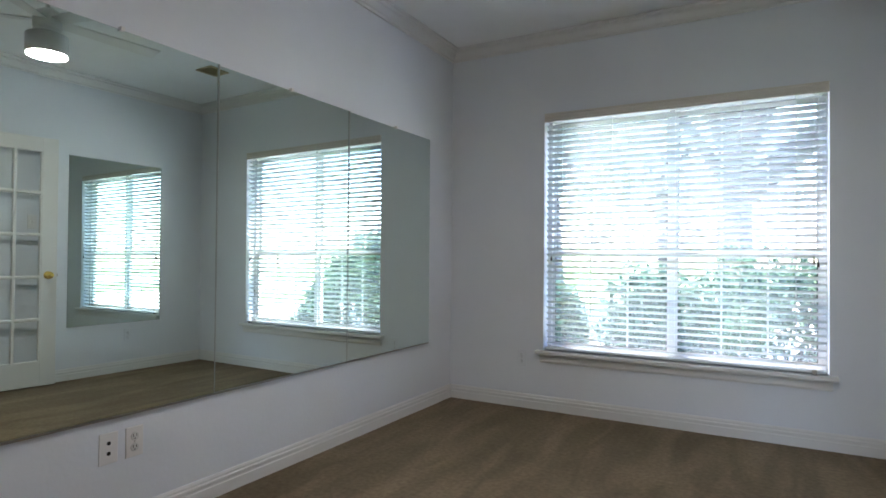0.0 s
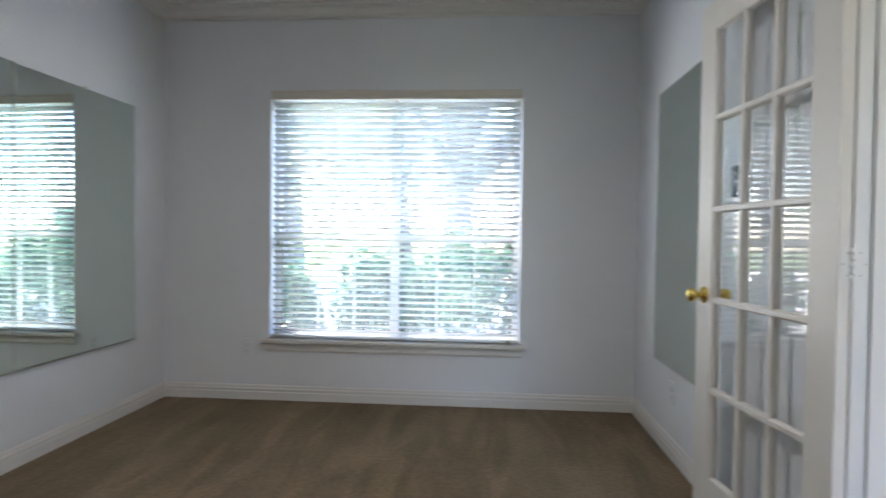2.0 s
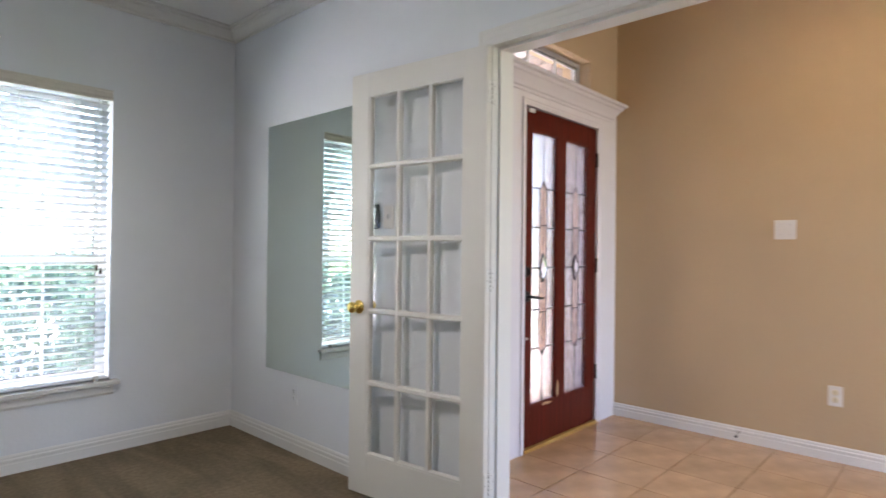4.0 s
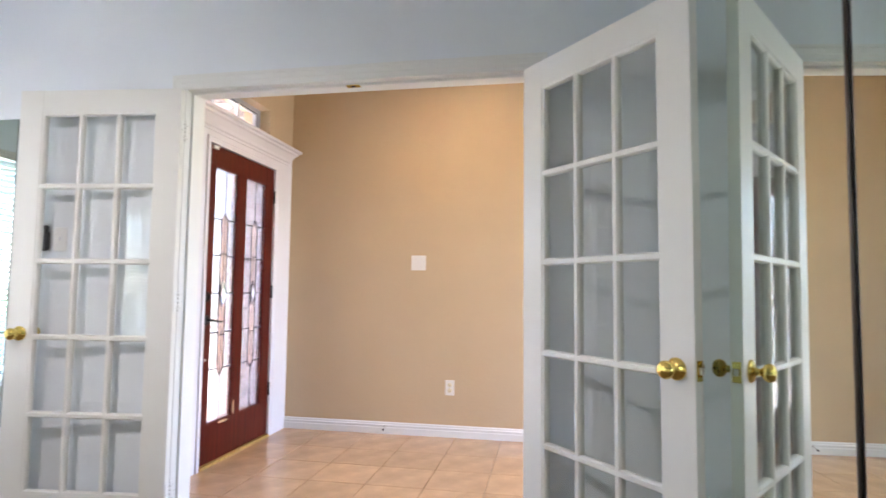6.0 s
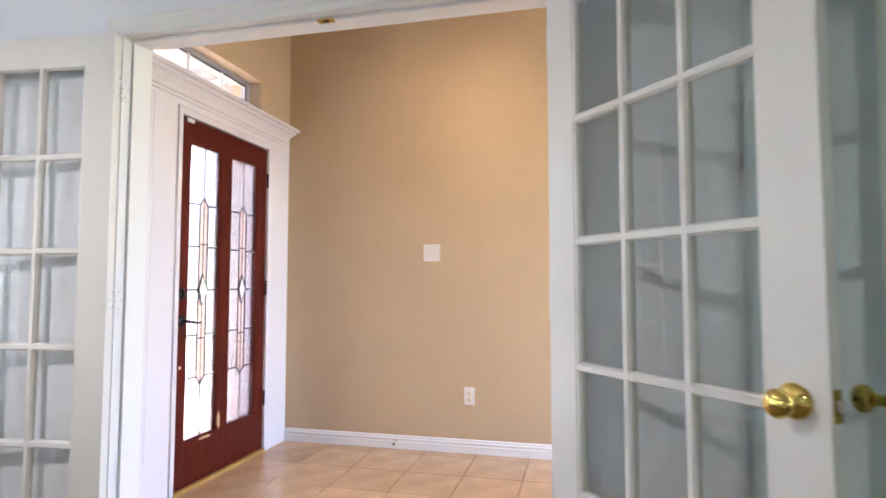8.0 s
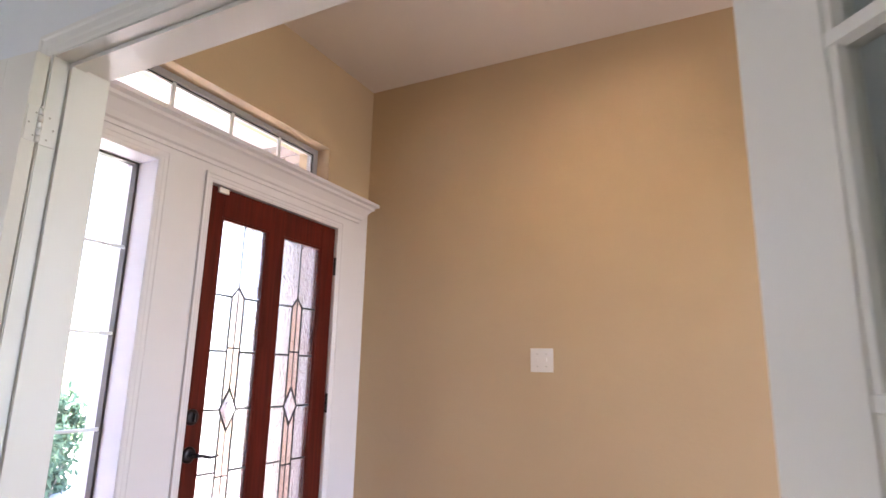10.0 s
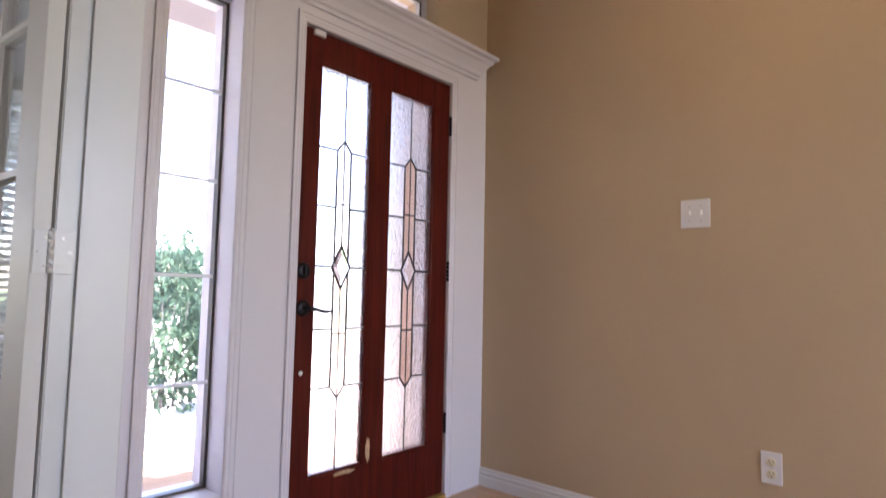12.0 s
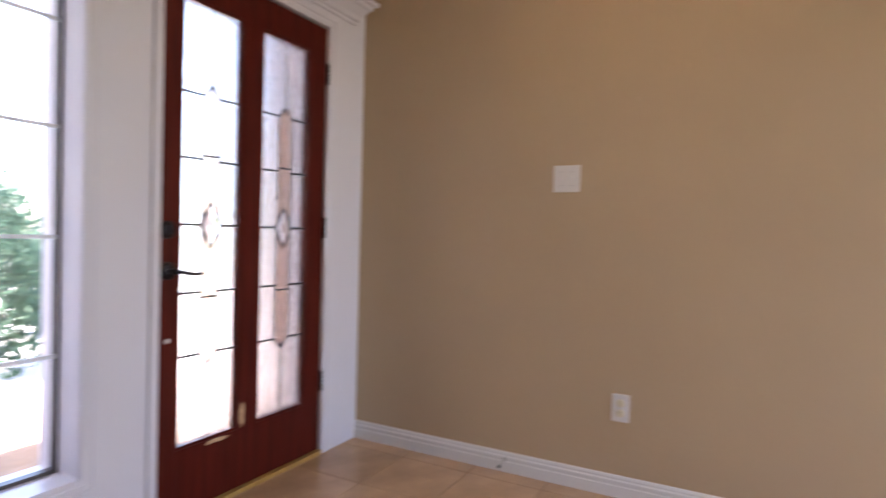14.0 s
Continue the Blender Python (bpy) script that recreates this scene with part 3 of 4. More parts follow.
tall = thing("tall_wall_mirror", "tall frameless wall mirror in two panels with a dark joint strip", "mirror",
             pose(0, -0.31 / math.cos(SKEW), 0, 0, 0, math.degrees(SKEW)) @ pose(0, 0, 0, 0.3, 0, 0))
for a, b in ((-1.10, 0.195), (0.211, 1.46)):
    mirror_panel(tall, slab(a + 0.001, b - 0.001, 0.0052, 0.006, 0.122, 2.50), slab(a, b, 0.0005, 0.005, 0.12, 2.502))
part("joint_strip", cyl(B(), (0.203, 0.008, 0.12), (0.203, 0.008, 2.50), 0.0044, seg=12), DARK_TRIM, tall, "dark bronze joint strip")


# ---------------------------------------------------------------- study window
wx0, wx1, wz0, wz1 = WIN
win = tagged(new("window_1"), "white vinyl twin single-hung window with drywall returns", "window", kind="structure")
fy = NY + 0.10
fr = B()
for a in ((wx0, wx0 + 0.030, wz0, wz1), (wx1 - 0.030, wx1, wz0, wz1), (wx0 + 0.030, wx1 - 0.030, wz0, wz0 + 0.018), (wx0 + 0.030, wx1 - 0.030, wz1 - 0.045, wz1)):
    box(fr, a[0], a[1], fy, fy + 0.07, a[2], a[3])
part("window_frame", fr, VINYL, win)
mx = -0.115
part("mullion", slab(mx - 0.016, mx + 0.016, fy - 0.005, fy + 0.07, wz0 + 0.018, wz1 - 0.045), VINYL, win)
zr = 1.102
for a, b in ((wx0 + 0.030, mx - 0.016), (mx + 0.016, wx1 - 0.030)):
    for lo, hi, off in ((wz0 + 0.018, zr + 0.018, 0.012), (zr - 0.018, wz1 - 0.045, 0.042)):
        s = B()
        w = 0.017
        box(s, a, a + w, fy + off, fy + off + 0.025, lo, hi)
        box(s, b - w, b, fy + off, fy + off + 0.025, lo, hi)
        box(s, a + w, b - w, fy + off, fy + off + 0.025, lo, lo + 0.030)
        box(s, a + w, b - w, fy + off, fy + off + 0.025, hi - 0.036, hi)
        sash = part("sash", s, VINYL, win)
        part("pane", slab(a + w, b - w, fy + off + 0.010, fy + off + 0.014, lo + 0.030, hi - 0.036), VEILED, sash)
        gk = B()
        for q in ((a + w, a + w + 0.005, lo + 0.030, hi - 0.036), (b - w - 0.005, b - w, lo + 0.030, hi - 0.036),
                  (a + w + 0.005, b - w - 0.005, lo + 0.030, lo + 0.035), (a + w + 0.005, b - w - 0.005, hi - 0.041, hi - 0.036)):
            box(gk, q[0], q[1], fy + off + 0.005, fy + off + 0.0095, q[2], q[3])
        part("gasket", gk, GASKET, sash, "black rubber glazing gasket")
        g = B()
        for k in (1, 2):
            gx = a + w + (b - a - 2 * w) * k / 3
            box(g, gx - 0.006, gx + 0.006, fy + off + 0.0145, fy + off + 0.019, lo + 0.030, hi - 0.036)
        part("grille", g, VINYL, sash)
    part("sash_lock", slab((a + b) / 2 - 0.03, (a + b) / 2 + 0.03, fy - 0.002, fy + 0.012, zr + 0.012, zr + 0.024, bevel=0.002), VINYL, win)
sill = tagged(part("window_sill", slab(-0.996, 0.772, NY - 0.052, NY + 0.10, 0.396, 0.420, bevel=0.004), WHITE), "white painted window stool", "window sill", kind="structure")
part("apron", sweep(B(), [(0, -0.062), (0.010, -0.062), (0.016, -0.048), (0.016, -0.014), (0.022, 0), (0, 0)], (-0.970, NY, 0.396), (0.746, NY, 0.396), (0, -1, 0)), WHITE, sill, "moulded apron")

# blinds
bl = thing("window_blinds", "white two-inch faux-wood blinds, lowered with open slats", "blinds")
by = NY + 0.035
part("valance", sweep(B(), [(0, 0), (0.012, 0), (0.014, 0.012), (0.010, 0.020), (0.010, 0.046), (0.015, 0.052), (0.015, 0.060), (0, 0.060)], (wx0 + 0.002, NY + 0.006, wz1 - 0.061), (wx1 - 0.002, NY + 0.006, wz1 - 0.061), (0, -1, 0)), VAL, bl, "off-white moulded valance")
part("headrail", slab(wx0 + 0.01, wx1 - 0.01, NY + 0.010, NY + 0.065, wz1 - 0.052, wz1 - 0.004), VINYL, bl)
s = B()
seg = 5
ring0, ring1 = [], []
for side in (1, -1):
    for k in range(seg + 1):
        u = (k / seg - 0.5) * 0.050 * side
        h = 0.0022 * (1 - (u / 0.025) ** 2) + side * 0.0013
        for ring, x in ((ring0, wx0 + 0.012), (ring1, wx1 - 0.012)):
            ring.append(s.verts.new((x, u, h)))
k = len(ring0)
for i in range(k):
    j = (i + 1) % k
    s.faces.new((ring0[i], ring0[j], ring1[j], ring1[i])).smooth = True
s.faces.new(ring0[::-1])
s.faces.new(ring1)
sd = data("slat", s, SLAT)
zs = wz0 + 0.050
rng = random.Random(5)
while zs < wz1 - 0.075:
    part("slat", sd, SLAT, bl).matrix_basis = pose(0, by, zs, -22 + rng.uniform(-0.7, 0.7), rng.uniform(-0.03, 0.03), 0)
    zs += 0.0413
part("bottom_rail", slab(wx0 + 0.012, wx1 - 0.012, by - 0.026, by + 0.026, wz0 + 0.006, wz0 + 0.022, bevel=0.003), SLAT, bl)
for lx in (wx0 + 0.13, wx0 + 0.47, mx + 0.40, wx1 - 0.16):
    for dy in (-0.027, 0.027):
        part("ladder_cord", cyl(B(), (lx, by + dy, wz0 + 0.015), (lx, by + dy, wz1 - 0.05), 0.0011, seg=6), CORD, bl)
for lx, n in ((wx0 + 0.055, 1), (wx1 - 0.075, 2)):
    for k in range(n):
        x = lx + 0.02 * k
        c = part("pull_cord", cyl(B(), (x, NY + 0.002, 1.085 - 0.02 * k), (x, NY + 0.002, wz1 - 0.06), 0.0011, seg=6), CORD, bl)
        part("tassel", lathe(B(), (x, NY + 0.002, 1.085 - 0.02 * k), (0, 0, -1), [(0.003, 0), (0.005, 0.010), (0.008, 0.030), (0.007, 0.034), (0.002, 0.036)], 12), TASSEL, c, "small brown wooden tassel")
clip = part("hold_down_bracket", slab(wx1 - 0.085, wx1 - 0.06, NY - 0.012, NY + 0.012, 0.4202, 0.446, bevel=0.002), STEEL, bl, "small metal hold-down bracket")

# ---------------------------------------------------------------- entry trim
CX0, CX1 = EF, 3.535
bm = B()
prof = [(0, 2.120), (0.010, 2.120), (0.012, 2.135), (0.022, 2.142), (0.030, 2.162), (0.055, 2.198), (0.068, 2.207), (0.070, 2.220), (0.090, 2.228), (0.090, 2.246), (0, 2.246)]
a = [bm.verts.new((CX0, FY - u, v)) for u, v in prof]
b = [bm.verts.new((CX1 - 0.09 + u, FY - u, v)) for u, v in prof]
for i in range(len(prof)):
    j = (i + 1) % len(prof)
    bm.faces.new((a[i], a[j], b[j], b[i]))
bm.faces.new(a)
bm.faces.new(b)
structure("trim_cornice", bm, ENTRY, "white cornice shelf moulding above the entry door", "cornice")
dcas = tagged(new("door_casing"), "white moulded casing round the entry door", "casing", kind="structure")
casing(dcas, FY, "y", -1, DR[0], DR[1], DR[3], ENTRY, k=0.6)
part("stop", slab(DR[0], DR[1], FY + 0.06, FY + 0.08, 2.037, DR[3]), ENTRY, dcas)
structure("trim_threshold", slab(DR[0], DR[1], FY - 0.012, FY + 0.14, 0.002, 0.020), OAK, "golden metal threshold under the entry door", "threshold")

# sidelight
sl = tagged(new("window_2"), "narrow deep-set sidelight window beside the entry door", "window", kind="structure")
sy = FY + 0.115
casing_round(sl, FY, SL, ENTRY, 0.68)
fr = B()
for q in ((SL[0], SL[0] + 0.018, SL[2], SL[3]), (SL[1] - 0.010, SL[1], SL[2], SL[3]), (SL[0] + 0.018, SL[1] - 0.010, SL[2], SL[2] + 0.012), (SL[0] + 0.018, SL[1] - 0.010, SL[3] - 0.009, SL[3])):
    box(fr, q[0], q[1], sy, sy + 0.03, q[2], q[3])
part("window_frame", fr, DARK_TRIM, sl, "dark metal glazing frame")
part("pane", slab(SL[0] + 0.018, SL[1] - 0.010, sy + 0.012, sy + 0.016, SL[2] + 0.012, SL[3] - 0.009), CLEAR, sl)
for z in (0.654, 1.031, 1.376, 1.708):
    part("muntin", slab(SL[0] + 0.018, SL[1] - 0.010, sy + 0.004, sy + 0.0115, z - 0.006, z + 0.006), VINYL, sl)

# transom
tr = tagged(new("window_3"), "shallow transom window with four lights above the entry", "window", kind="structure")
ty = FY + 0.085
fr = B()
for q in ((TR[0], TR[0] + 0.03, TR[2], TR[3]), (TR[1] - 0.03, TR[1], TR[2], TR[3]), (TR[0] + 0.03, TR[1] - 0.03, TR[2], TR[2] + 0.02), (TR[0] + 0.03, TR[1] - 0.03, TR[3] - 0.03, TR[3])):
    box(fr, q[0], q[1], ty, ty + 0.05, q[2], q[3])
part("window_frame", fr, GREY_FRAME, tr, "grey painted frame")
for w0, w1, front, name, m in ((0.0, 0.005, 0.010, "gasket", GASKET), (0.005, 0.013, 0.014, "glazing_bead", VINYL)):
    fr = B()
    xa, xb, za, zb = TR[0] + 0.03 + w0, TR[1] - 0.03 - w0, TR[2] + 0.02 + w0, TR[3] - 0.03 - w0
    w = w1 - w0
    for q in ((xa, xa + w, za, zb), (xb - w, xb, za, zb), (xa + w, xb - w, za, za + w), (xa + w, xb - w, zb - w, zb)):
        box(fr, q[0], q[1], ty + front, ty + 0.0195, q[2], q[3])
    part(name, fr, m, tr)
part("pane", slab(TR[0] + 0.03, TR[1] - 0.03, ty + 0.02, ty + 0.024, TR[2] + 0.02, TR[3] - 0.03), CLEAR, tr)
for x in (2.209, 2.533, 2.850):
    part("muntin", slab(x - 0.008, x + 0.008, ty + 0.008, ty + 0.0195, TR[2] + 0.02, TR[3] - 0.03), VINYL, tr)

# ---------------------------------------------------------------- entry door
door = thing("entry_door", "dark red mahogany entry door with two leaded glass lights", "door")
dy0, dy1 = FY + 0.010, FY + 0.055
dx0, dx1, dz0, dz1 = DR[0] + 0.004, DR[1] - 0.004, 0.022, 2.038
G = ((2.464, 2.747), (2.850, 3.142))
gz0, gz1 = 0.260, 1.910
part("stile", slab(dx0, G[0][0], dy0, dy1, dz0, dz1, bevel=0.002), MAHOGANY, door)
part("stile", slab(G[1][1], dx1, dy0, dy1, dz0, dz1, bevel=0.002), MAHOGANY, door)
part("stile", slab(G[0][1], G[1][0], dy0 + 0.0005, dy1, gz0, gz1), MAHOGANY, door)
part("rail", slab(G[0][0], G[1][1], dy0 + 0.0005, dy1, dz0, gz0), MAHOGANY, door)
part("rail", slab(G[0][0], G[1][1], dy0 + 0.0005, dy1, gz1, dz1), MAHOGANY, door)
gy = dy0 + 0.011


def came(parent, pts, r=0.0044):
    bm = B()
    for p, q in zip(pts, pts[1:]):
        cyl(bm, (p[0], gy, p[1]), (q[0], gy, q[1]), r, seg=8)
    part("came", bm, LEAD, parent)


def pane_poly(parent, pts, material, dy=0.0):
    bm = B()
    f = [bm.verts.new((x, gy - 0.0015 + dy, z)) for x, z in pts]
    g = [bm.verts.new((x, gy + 0.0015 + dy, z)) for x, z in pts]
    bm.faces.new(f)
    bm.faces.new(g[::-1])
    for i in range(len(pts)):
        j = (i + 1) % len(pts)
        bm.faces.new((f[i], f[j], g[j], g[i]))
    ob = part("pane", bm, material, parent)
    ob.visible_shadow = False


for ga, gb in G:
    lite = part("glazing_bead", B(), MAHOGANY, door)
    bm = B()
    w = 0.010
    for q in ((ga, ga + w, gz0, gz1), (gb - w, gb, gz0, gz1), (ga + w, gb - w, gz0, gz0 + w), (ga + w, gb - w, gz1 - w, gz1)):
        box(bm, q[0], q[1], dy0 + 0.004, dy1 - 0.006, q[2], q[3])
    bm.to_mesh(lite.data)
    bm.free()
    ga, gb, lo, hi = ga + w, gb - w, gz0 + w, gz1 - w
    c, h = (ga + gb) / 2, 0.036
    pk, sh, m1, mid, m2, s2, bt = 1.615, 1.570, 1.330, 1.085, 0.832, 0.598, 0.553
    dw, dh = 0.046, 0.088
    l, r = c - h, c + h
    for sgn, e, k in ((-1, ga, l), (1, gb, r)):
        pane_poly(lite, [(c, hi), (e, hi), (e, sh), (k, sh), (c, pk)], RIPPLE)
        pane_poly(lite, [(e, sh), (e, m1), (k, m1), (k, sh)], RIPPLE)
        pane_poly(lite, [(e, m1), (e, mid), (c + sgn * dw, mid), (k, mid + dh * (1 - h / dw)), (k, m1)], RIPPLE)
        pane_poly(lite, [(e, m2), (e, mid), (c + sgn * dw, mid), (k, mid - dh * (1 - h / dw)), (k, m2)], RIPPLE)
        pane_poly(lite, [(e, m2), (e, s2), (k, s2), (k, m2)], RIPPLE)
        pane_poly(lite, [(c, lo), (e, lo), (e, s2), (k, s2), (c, bt)], RIPPLE)
        pane_poly(lite, [(c, pk), (k, sh), (k, mid + dh * (1 - h / dw)), (c, mid + dh)], PINK)
        pane_poly(lite, [(c, bt), (k, s2), (k, mid - dh * (1 - h / dw)), (c, mid - dh)], PINK)
        for z in (sh, m1, m2, s2):
            came(lite, [(e, z), (k, z)])
        came(lite, [(e, mid), (c + sgn * dw, mid)])
        came(lite, [(c, pk), (k, sh), (k, mid + dh * (1 - h / dw))])
        came(lite, [(c, bt), (k, s2), (k, mid - dh * (1 - h / dw))])
    bm = B()
    rim = [(c - dw, mid), (c, mid + dh), (c + dw, mid), (c, mid - dh)]
    out = [bm.verts.new((x, gy, z)) for x, z in rim]
    for f, side in ((0.52, -0.007), (0.52, 0.002)):
        inn = [bm.verts.new((c + (x - c) * f, gy + side, mid + (z - mid) * f)) for x, z in rim]
        bm.faces.new(inn)
        for i in range(4):
            j = (i + 1) % 4
            bm.faces.new((out[i], out[j], inn[j], inn[i]))
    bmesh.ops.recalc_face_normals(bm, faces=bm.faces)
    part("bevelled_diamond", bm, DIAMOND, lite, "clear bevelled diamond").visible_shadow = False
    came(lite, [(c - dw, mid), (c, mid + dh), (c + dw, mid), (c, mid - dh), (c - dw, mid)], 0.0052)
    came(lite, [(c, hi), (c, mid + dh)], 0.0032)
    came(lite, [(c, lo), (c, mid - dh)], 0.0032)
    for z in (m1 + 0.016, m2 - 0.02):
        came(lite, [(l, z), (r, z)], 0.0038)

ros = [(0.032, 0), (0.032, 0.005), (0.026, 0.012), (0.014, 0.014), (0.012, 0.014)]
db = part("deadbolt", lathe(B(), (2.414, dy0, 1.063), (0, -1, 0), ros), BRONZE, door, "dark bronze deadbolt rosette")
part("thumb_turn", slab(2.409, 2.419, dy0 - 0.028, dy0 - 0.013, 1.046, 1.080, bevel=0.003), BRONZE, db)
lv = part("lever_rosette", lathe(B(), (2.418, dy0, 0.918), (0, -1, 0), ros), BRONZE, door, "dark bronze lever rosette")
bm = B()
cyl(bm, (2.418, dy0 - 0.012, 0.918), (2.418, dy0 - 0.045, 0.918), 0.009, seg=12)
pts = [(2.414, 0.918), (2.450, 0.914), (2.490, 0.905), (2.522, 0.906), (2.532, 0.910)]
for i, (p, q) in enumerate(zip(pts, pts[1:])):
    cyl(bm, (p[0], dy0 - 0.045, p[1]), (q[0], dy0 - 0.045, q[1]), 0.009 - 0.0012 * i, 0.0078 - 0.0012 * i, seg=10)
part("lever", bm, BRONZE, lv)
part("key_button", lathe(B(), (2.420, dy0, 0.668), (0, -1, 0), [(0.009, 0), (0.009, 0.003), (0.005, 0.005), (0, 0.005)], 14), PLATE, door, "small white button")
for z in (0.357, 1.093, 1.826):
    bm = B()
    for k in range(5):
        cyl(bm, (dx1 + 0.003, dy0 - 0.008, z - 0.05 + k * 0.02), (dx1 + 0.003, dy0 - 0.008, z - 0.0315 + k * 0.02), 0.0075, seg=12)
    h = part("hinge", bm, BRONZE, door, "dark bronze hinge")
part("contact_sensor", slab(2.420, 2.475, dy0 - 0.014, dy0 - 0.0002, 2.012, 2.036, bevel=0.003), PLATE, door, "small white alarm contact")
# chipped veneer near the glass
rng = random.Random(3)
for cx, cz, sx, sz in ((2.772, 0.318, 0.014, 0.056), (2.650, 0.248, 0.060, 0.009)):
    bm = B()
    ring = []
    for i in range(22):
        t = 2 * math.pi * i / 22
        k = rng.uniform(0.65, 1.1)
        ring.append(bm.verts.new((cx + sx * k * math.cos(t), dy0 - 0.0004, cz + sz * k * math.sin(t))))
    r2 = [bm.verts.new((v.co.x, dy0 + 0.003, v.co.z)) for v in ring]
    bm.faces.new(ring)
    bm.faces.new(r2[::-1])
    for i in range(22):
        bm.faces.new((ring[i], ring[(i + 1) % 22], r2[(i + 1) % 22], r2[i]))
    part("chipped_patch", bm, RAW_WOOD, door, "bare chipped wood patch")


# ---------------------------------------------------------------- plates
def outlet_parts(ob, w=0.070, h=0.115, kind="outlet", plate=None, face=None):
    part("cover_plate", slab(-w / 2, w / 2, -0.005, 0, -h / 2, h / 2, bevel=0.002), plate or PLATE, ob)
    if kind == "outlet":
        for z in (0.021, -0.021):
            r = part("receptacle", lathe(B(), (0, -0.005, z), (0, -1, 0), [(0.0165, 0), (0.0165, 0.0015), (0.015, 0.002), (0, 0.002)], 20), face or IVORY, ob)
            bm = B()
            box(bm, -0.0075, -0.0055, -0.0076, -0.0070, z - 0.001, z + 0.008)
            box(bm, 0.0055, 0.0075, -0.0076, -0.0070, z - 0.001, z + 0.008)
            cyl(bm, (0, -0.0070, z - 0.008), (0, -0.0076, z - 0.008), 0.0026, seg=8)
            part("slot", bm, HOLE, r)
        part("screw", cyl(B(), (0, -0.005, 0), (0, -0.0062, 0), 0.003, seg=10), STEEL, ob)
    elif kind == "switch":
        for x in (-0.023, 0.023):
            part("toggle", slab(x - 0.005, x + 0.005, -0.016, -0.005, -0.006, 0.012, bevel=0.002), PLATE, ob)
            for z in (0.030, -0.030):
                part("screw", cyl(B(), (x, -0.005, z), (x, -0.006, z), 0.003, seg=8), STEEL, ob)
    else:
        for z in (0.019, -0.019):
            part("jack", cyl(B(), (0, -0.005, z), (0, -0.0065, z), 0.0075, seg=12), HOLE, ob, "black jack")


o = thing("wall_outlet", "white duplex outlet plate below the long mirror", "outlet", pose(west(1.535), 1.535, 0.345, 0, 0, 90 - 0.7), "wall outlets")
outlet_parts(o, face=PALE_FACE)
o = thing("jack_plate", "white wall plate with two black jacks", "wall plate", pose(west(1.435), 1.435, 0.345, 0, 0, 90 - 0.7))
outlet_parts(o, kind="jack")
o = thing("wall_outlet", "blue-painted duplex outlet plate near the window stool", "outlet", pose(-1.107, NY, 0.355, 0, 0, 0), "wall outlets")
outlet_parts(o, plate=PAINTED, face=PAINTED)
o = thing("wall_outlet", "blue-painted duplex outlet plate below the small mirror", "outlet", pose(EX, 3.30, 0.335, 0, 0, -90), "wall outlets")
outlet_parts(o, plate=PAINTED, face=PAINTED)
o = thing("wall_outlet", "white duplex outlet plate on the tan wall", "outlet", pose(TX, 0.963, 0.373, 0, 0, -90), "wall outlets")
outlet_parts(o)
o = thing("light_switch", "white double toggle switch plate on the tan wall", "light switch", pose(TX, 1.222, 1.332, 0, 0, -90))
outlet_parts(o, w=0.116, h=0.116, kind="switch")
o = thing("light_switch", "white single switch plate behind the open french door", "light switch", pose(EX, 2.495, 1.345, 0, 0, -90))
part("cover_plate", slab(-0.035, 0.035, -0.005, 0, -0.057, 0.057, bevel=0.002), PLATE, o)
part("toggle", slab(-0.005, 0.005, -0.016, -0.005, -0.006, 0.012, bevel=0.002), PLATE, o)
o = thing("fan_remote", "black oval fan remote in its wall holder", "remote control", pose(EX, 2.575, 1.350, 0, 0, -90))
bm = box(B(), -0.021, 0.021, -0.022, -0.004, -0.062, 0.062, bevel=0.009)
part("body", bm, BRONZE, o)
part("holder", slab(-0.019, 0.019, -0.004, 0, -0.055, 0.030, bevel=0.001), BRONZE, o)
for z in (0.035, 0.015, -0.005):
    part("button", cyl(B(), (0, -0.022, z), (0, -0.0235, z), 0.006, seg=12), STEEL, o)
ds = thing("door_stop", "small bronze peg door stop on the baseboard", "door stop", pose(TX - 0.0115, 1.468, 0.058, 0, 0, 0))
part("base", lathe(B(), (0, 0, 0), (-1, 0, 0), [(0.010, 0), (0.010, 0.004), (0.006, 0.006)], 12), STEEL, ds)
part("peg", cyl(B(), (-0.004, 0, 0), (-0.055, 0, -0.012), 0.0045, seg=10), STEEL, ds)
part("tip", cyl(B(), (-0.055, 0, -0.012), (-0.066, 0, -0.0145), 0.007, seg=10), HOLE, ds)

# ---------------------------------------------------------------- ceiling fan, vent, can light
fan = thing("ceiling_fan", "white ceiling fan with a lit drum lamp", "ceiling fan", pose(-0.10, 1.90, 0, 0, 0, 20))
part("canopy", lathe(B(), (0, 0, CZ), (0, 0, -1), [(0.065, 0), (0.065, 0.02), (0.045, 0.05), (0.016, 0.055)]), FAN_WHITE, fan)
part("downrod", cyl(B(), (0, 0, CZ - 0.05), (0, 0, 2.50), 0.012), FAN_WHITE, fan)
part("motor_housing", lathe(B(), (0, 0, 2.52), (0, 0, -1), [(0.03, 0), (0.06, 0.02), (0.075, 0.05), (0.075, 0.11), (0.07, 0.12)]), FAN_WHITE, fan)
part("lamp_drum", lathe(B(), (0, 0, 2.40), (0, 0, -1), [(0.09, 0.03), (0.109, 0.040), (0.109, 0.150), (0.104, 0.153)]), FAN_WHITE, fan)
part("diffuser", lathe(B(), (0, 0, 2.2465), (0, 0, -1), [(0.103, 0), (0.103, 0.005), (0.08, 0.010), (0, 0.012)]), LAMP, fan, "glowing white diffuser")
bm = B()
box(bm, 0.07, 0.66, -0.060, 0.060, -0.004, 0.004, bevel=0.003)
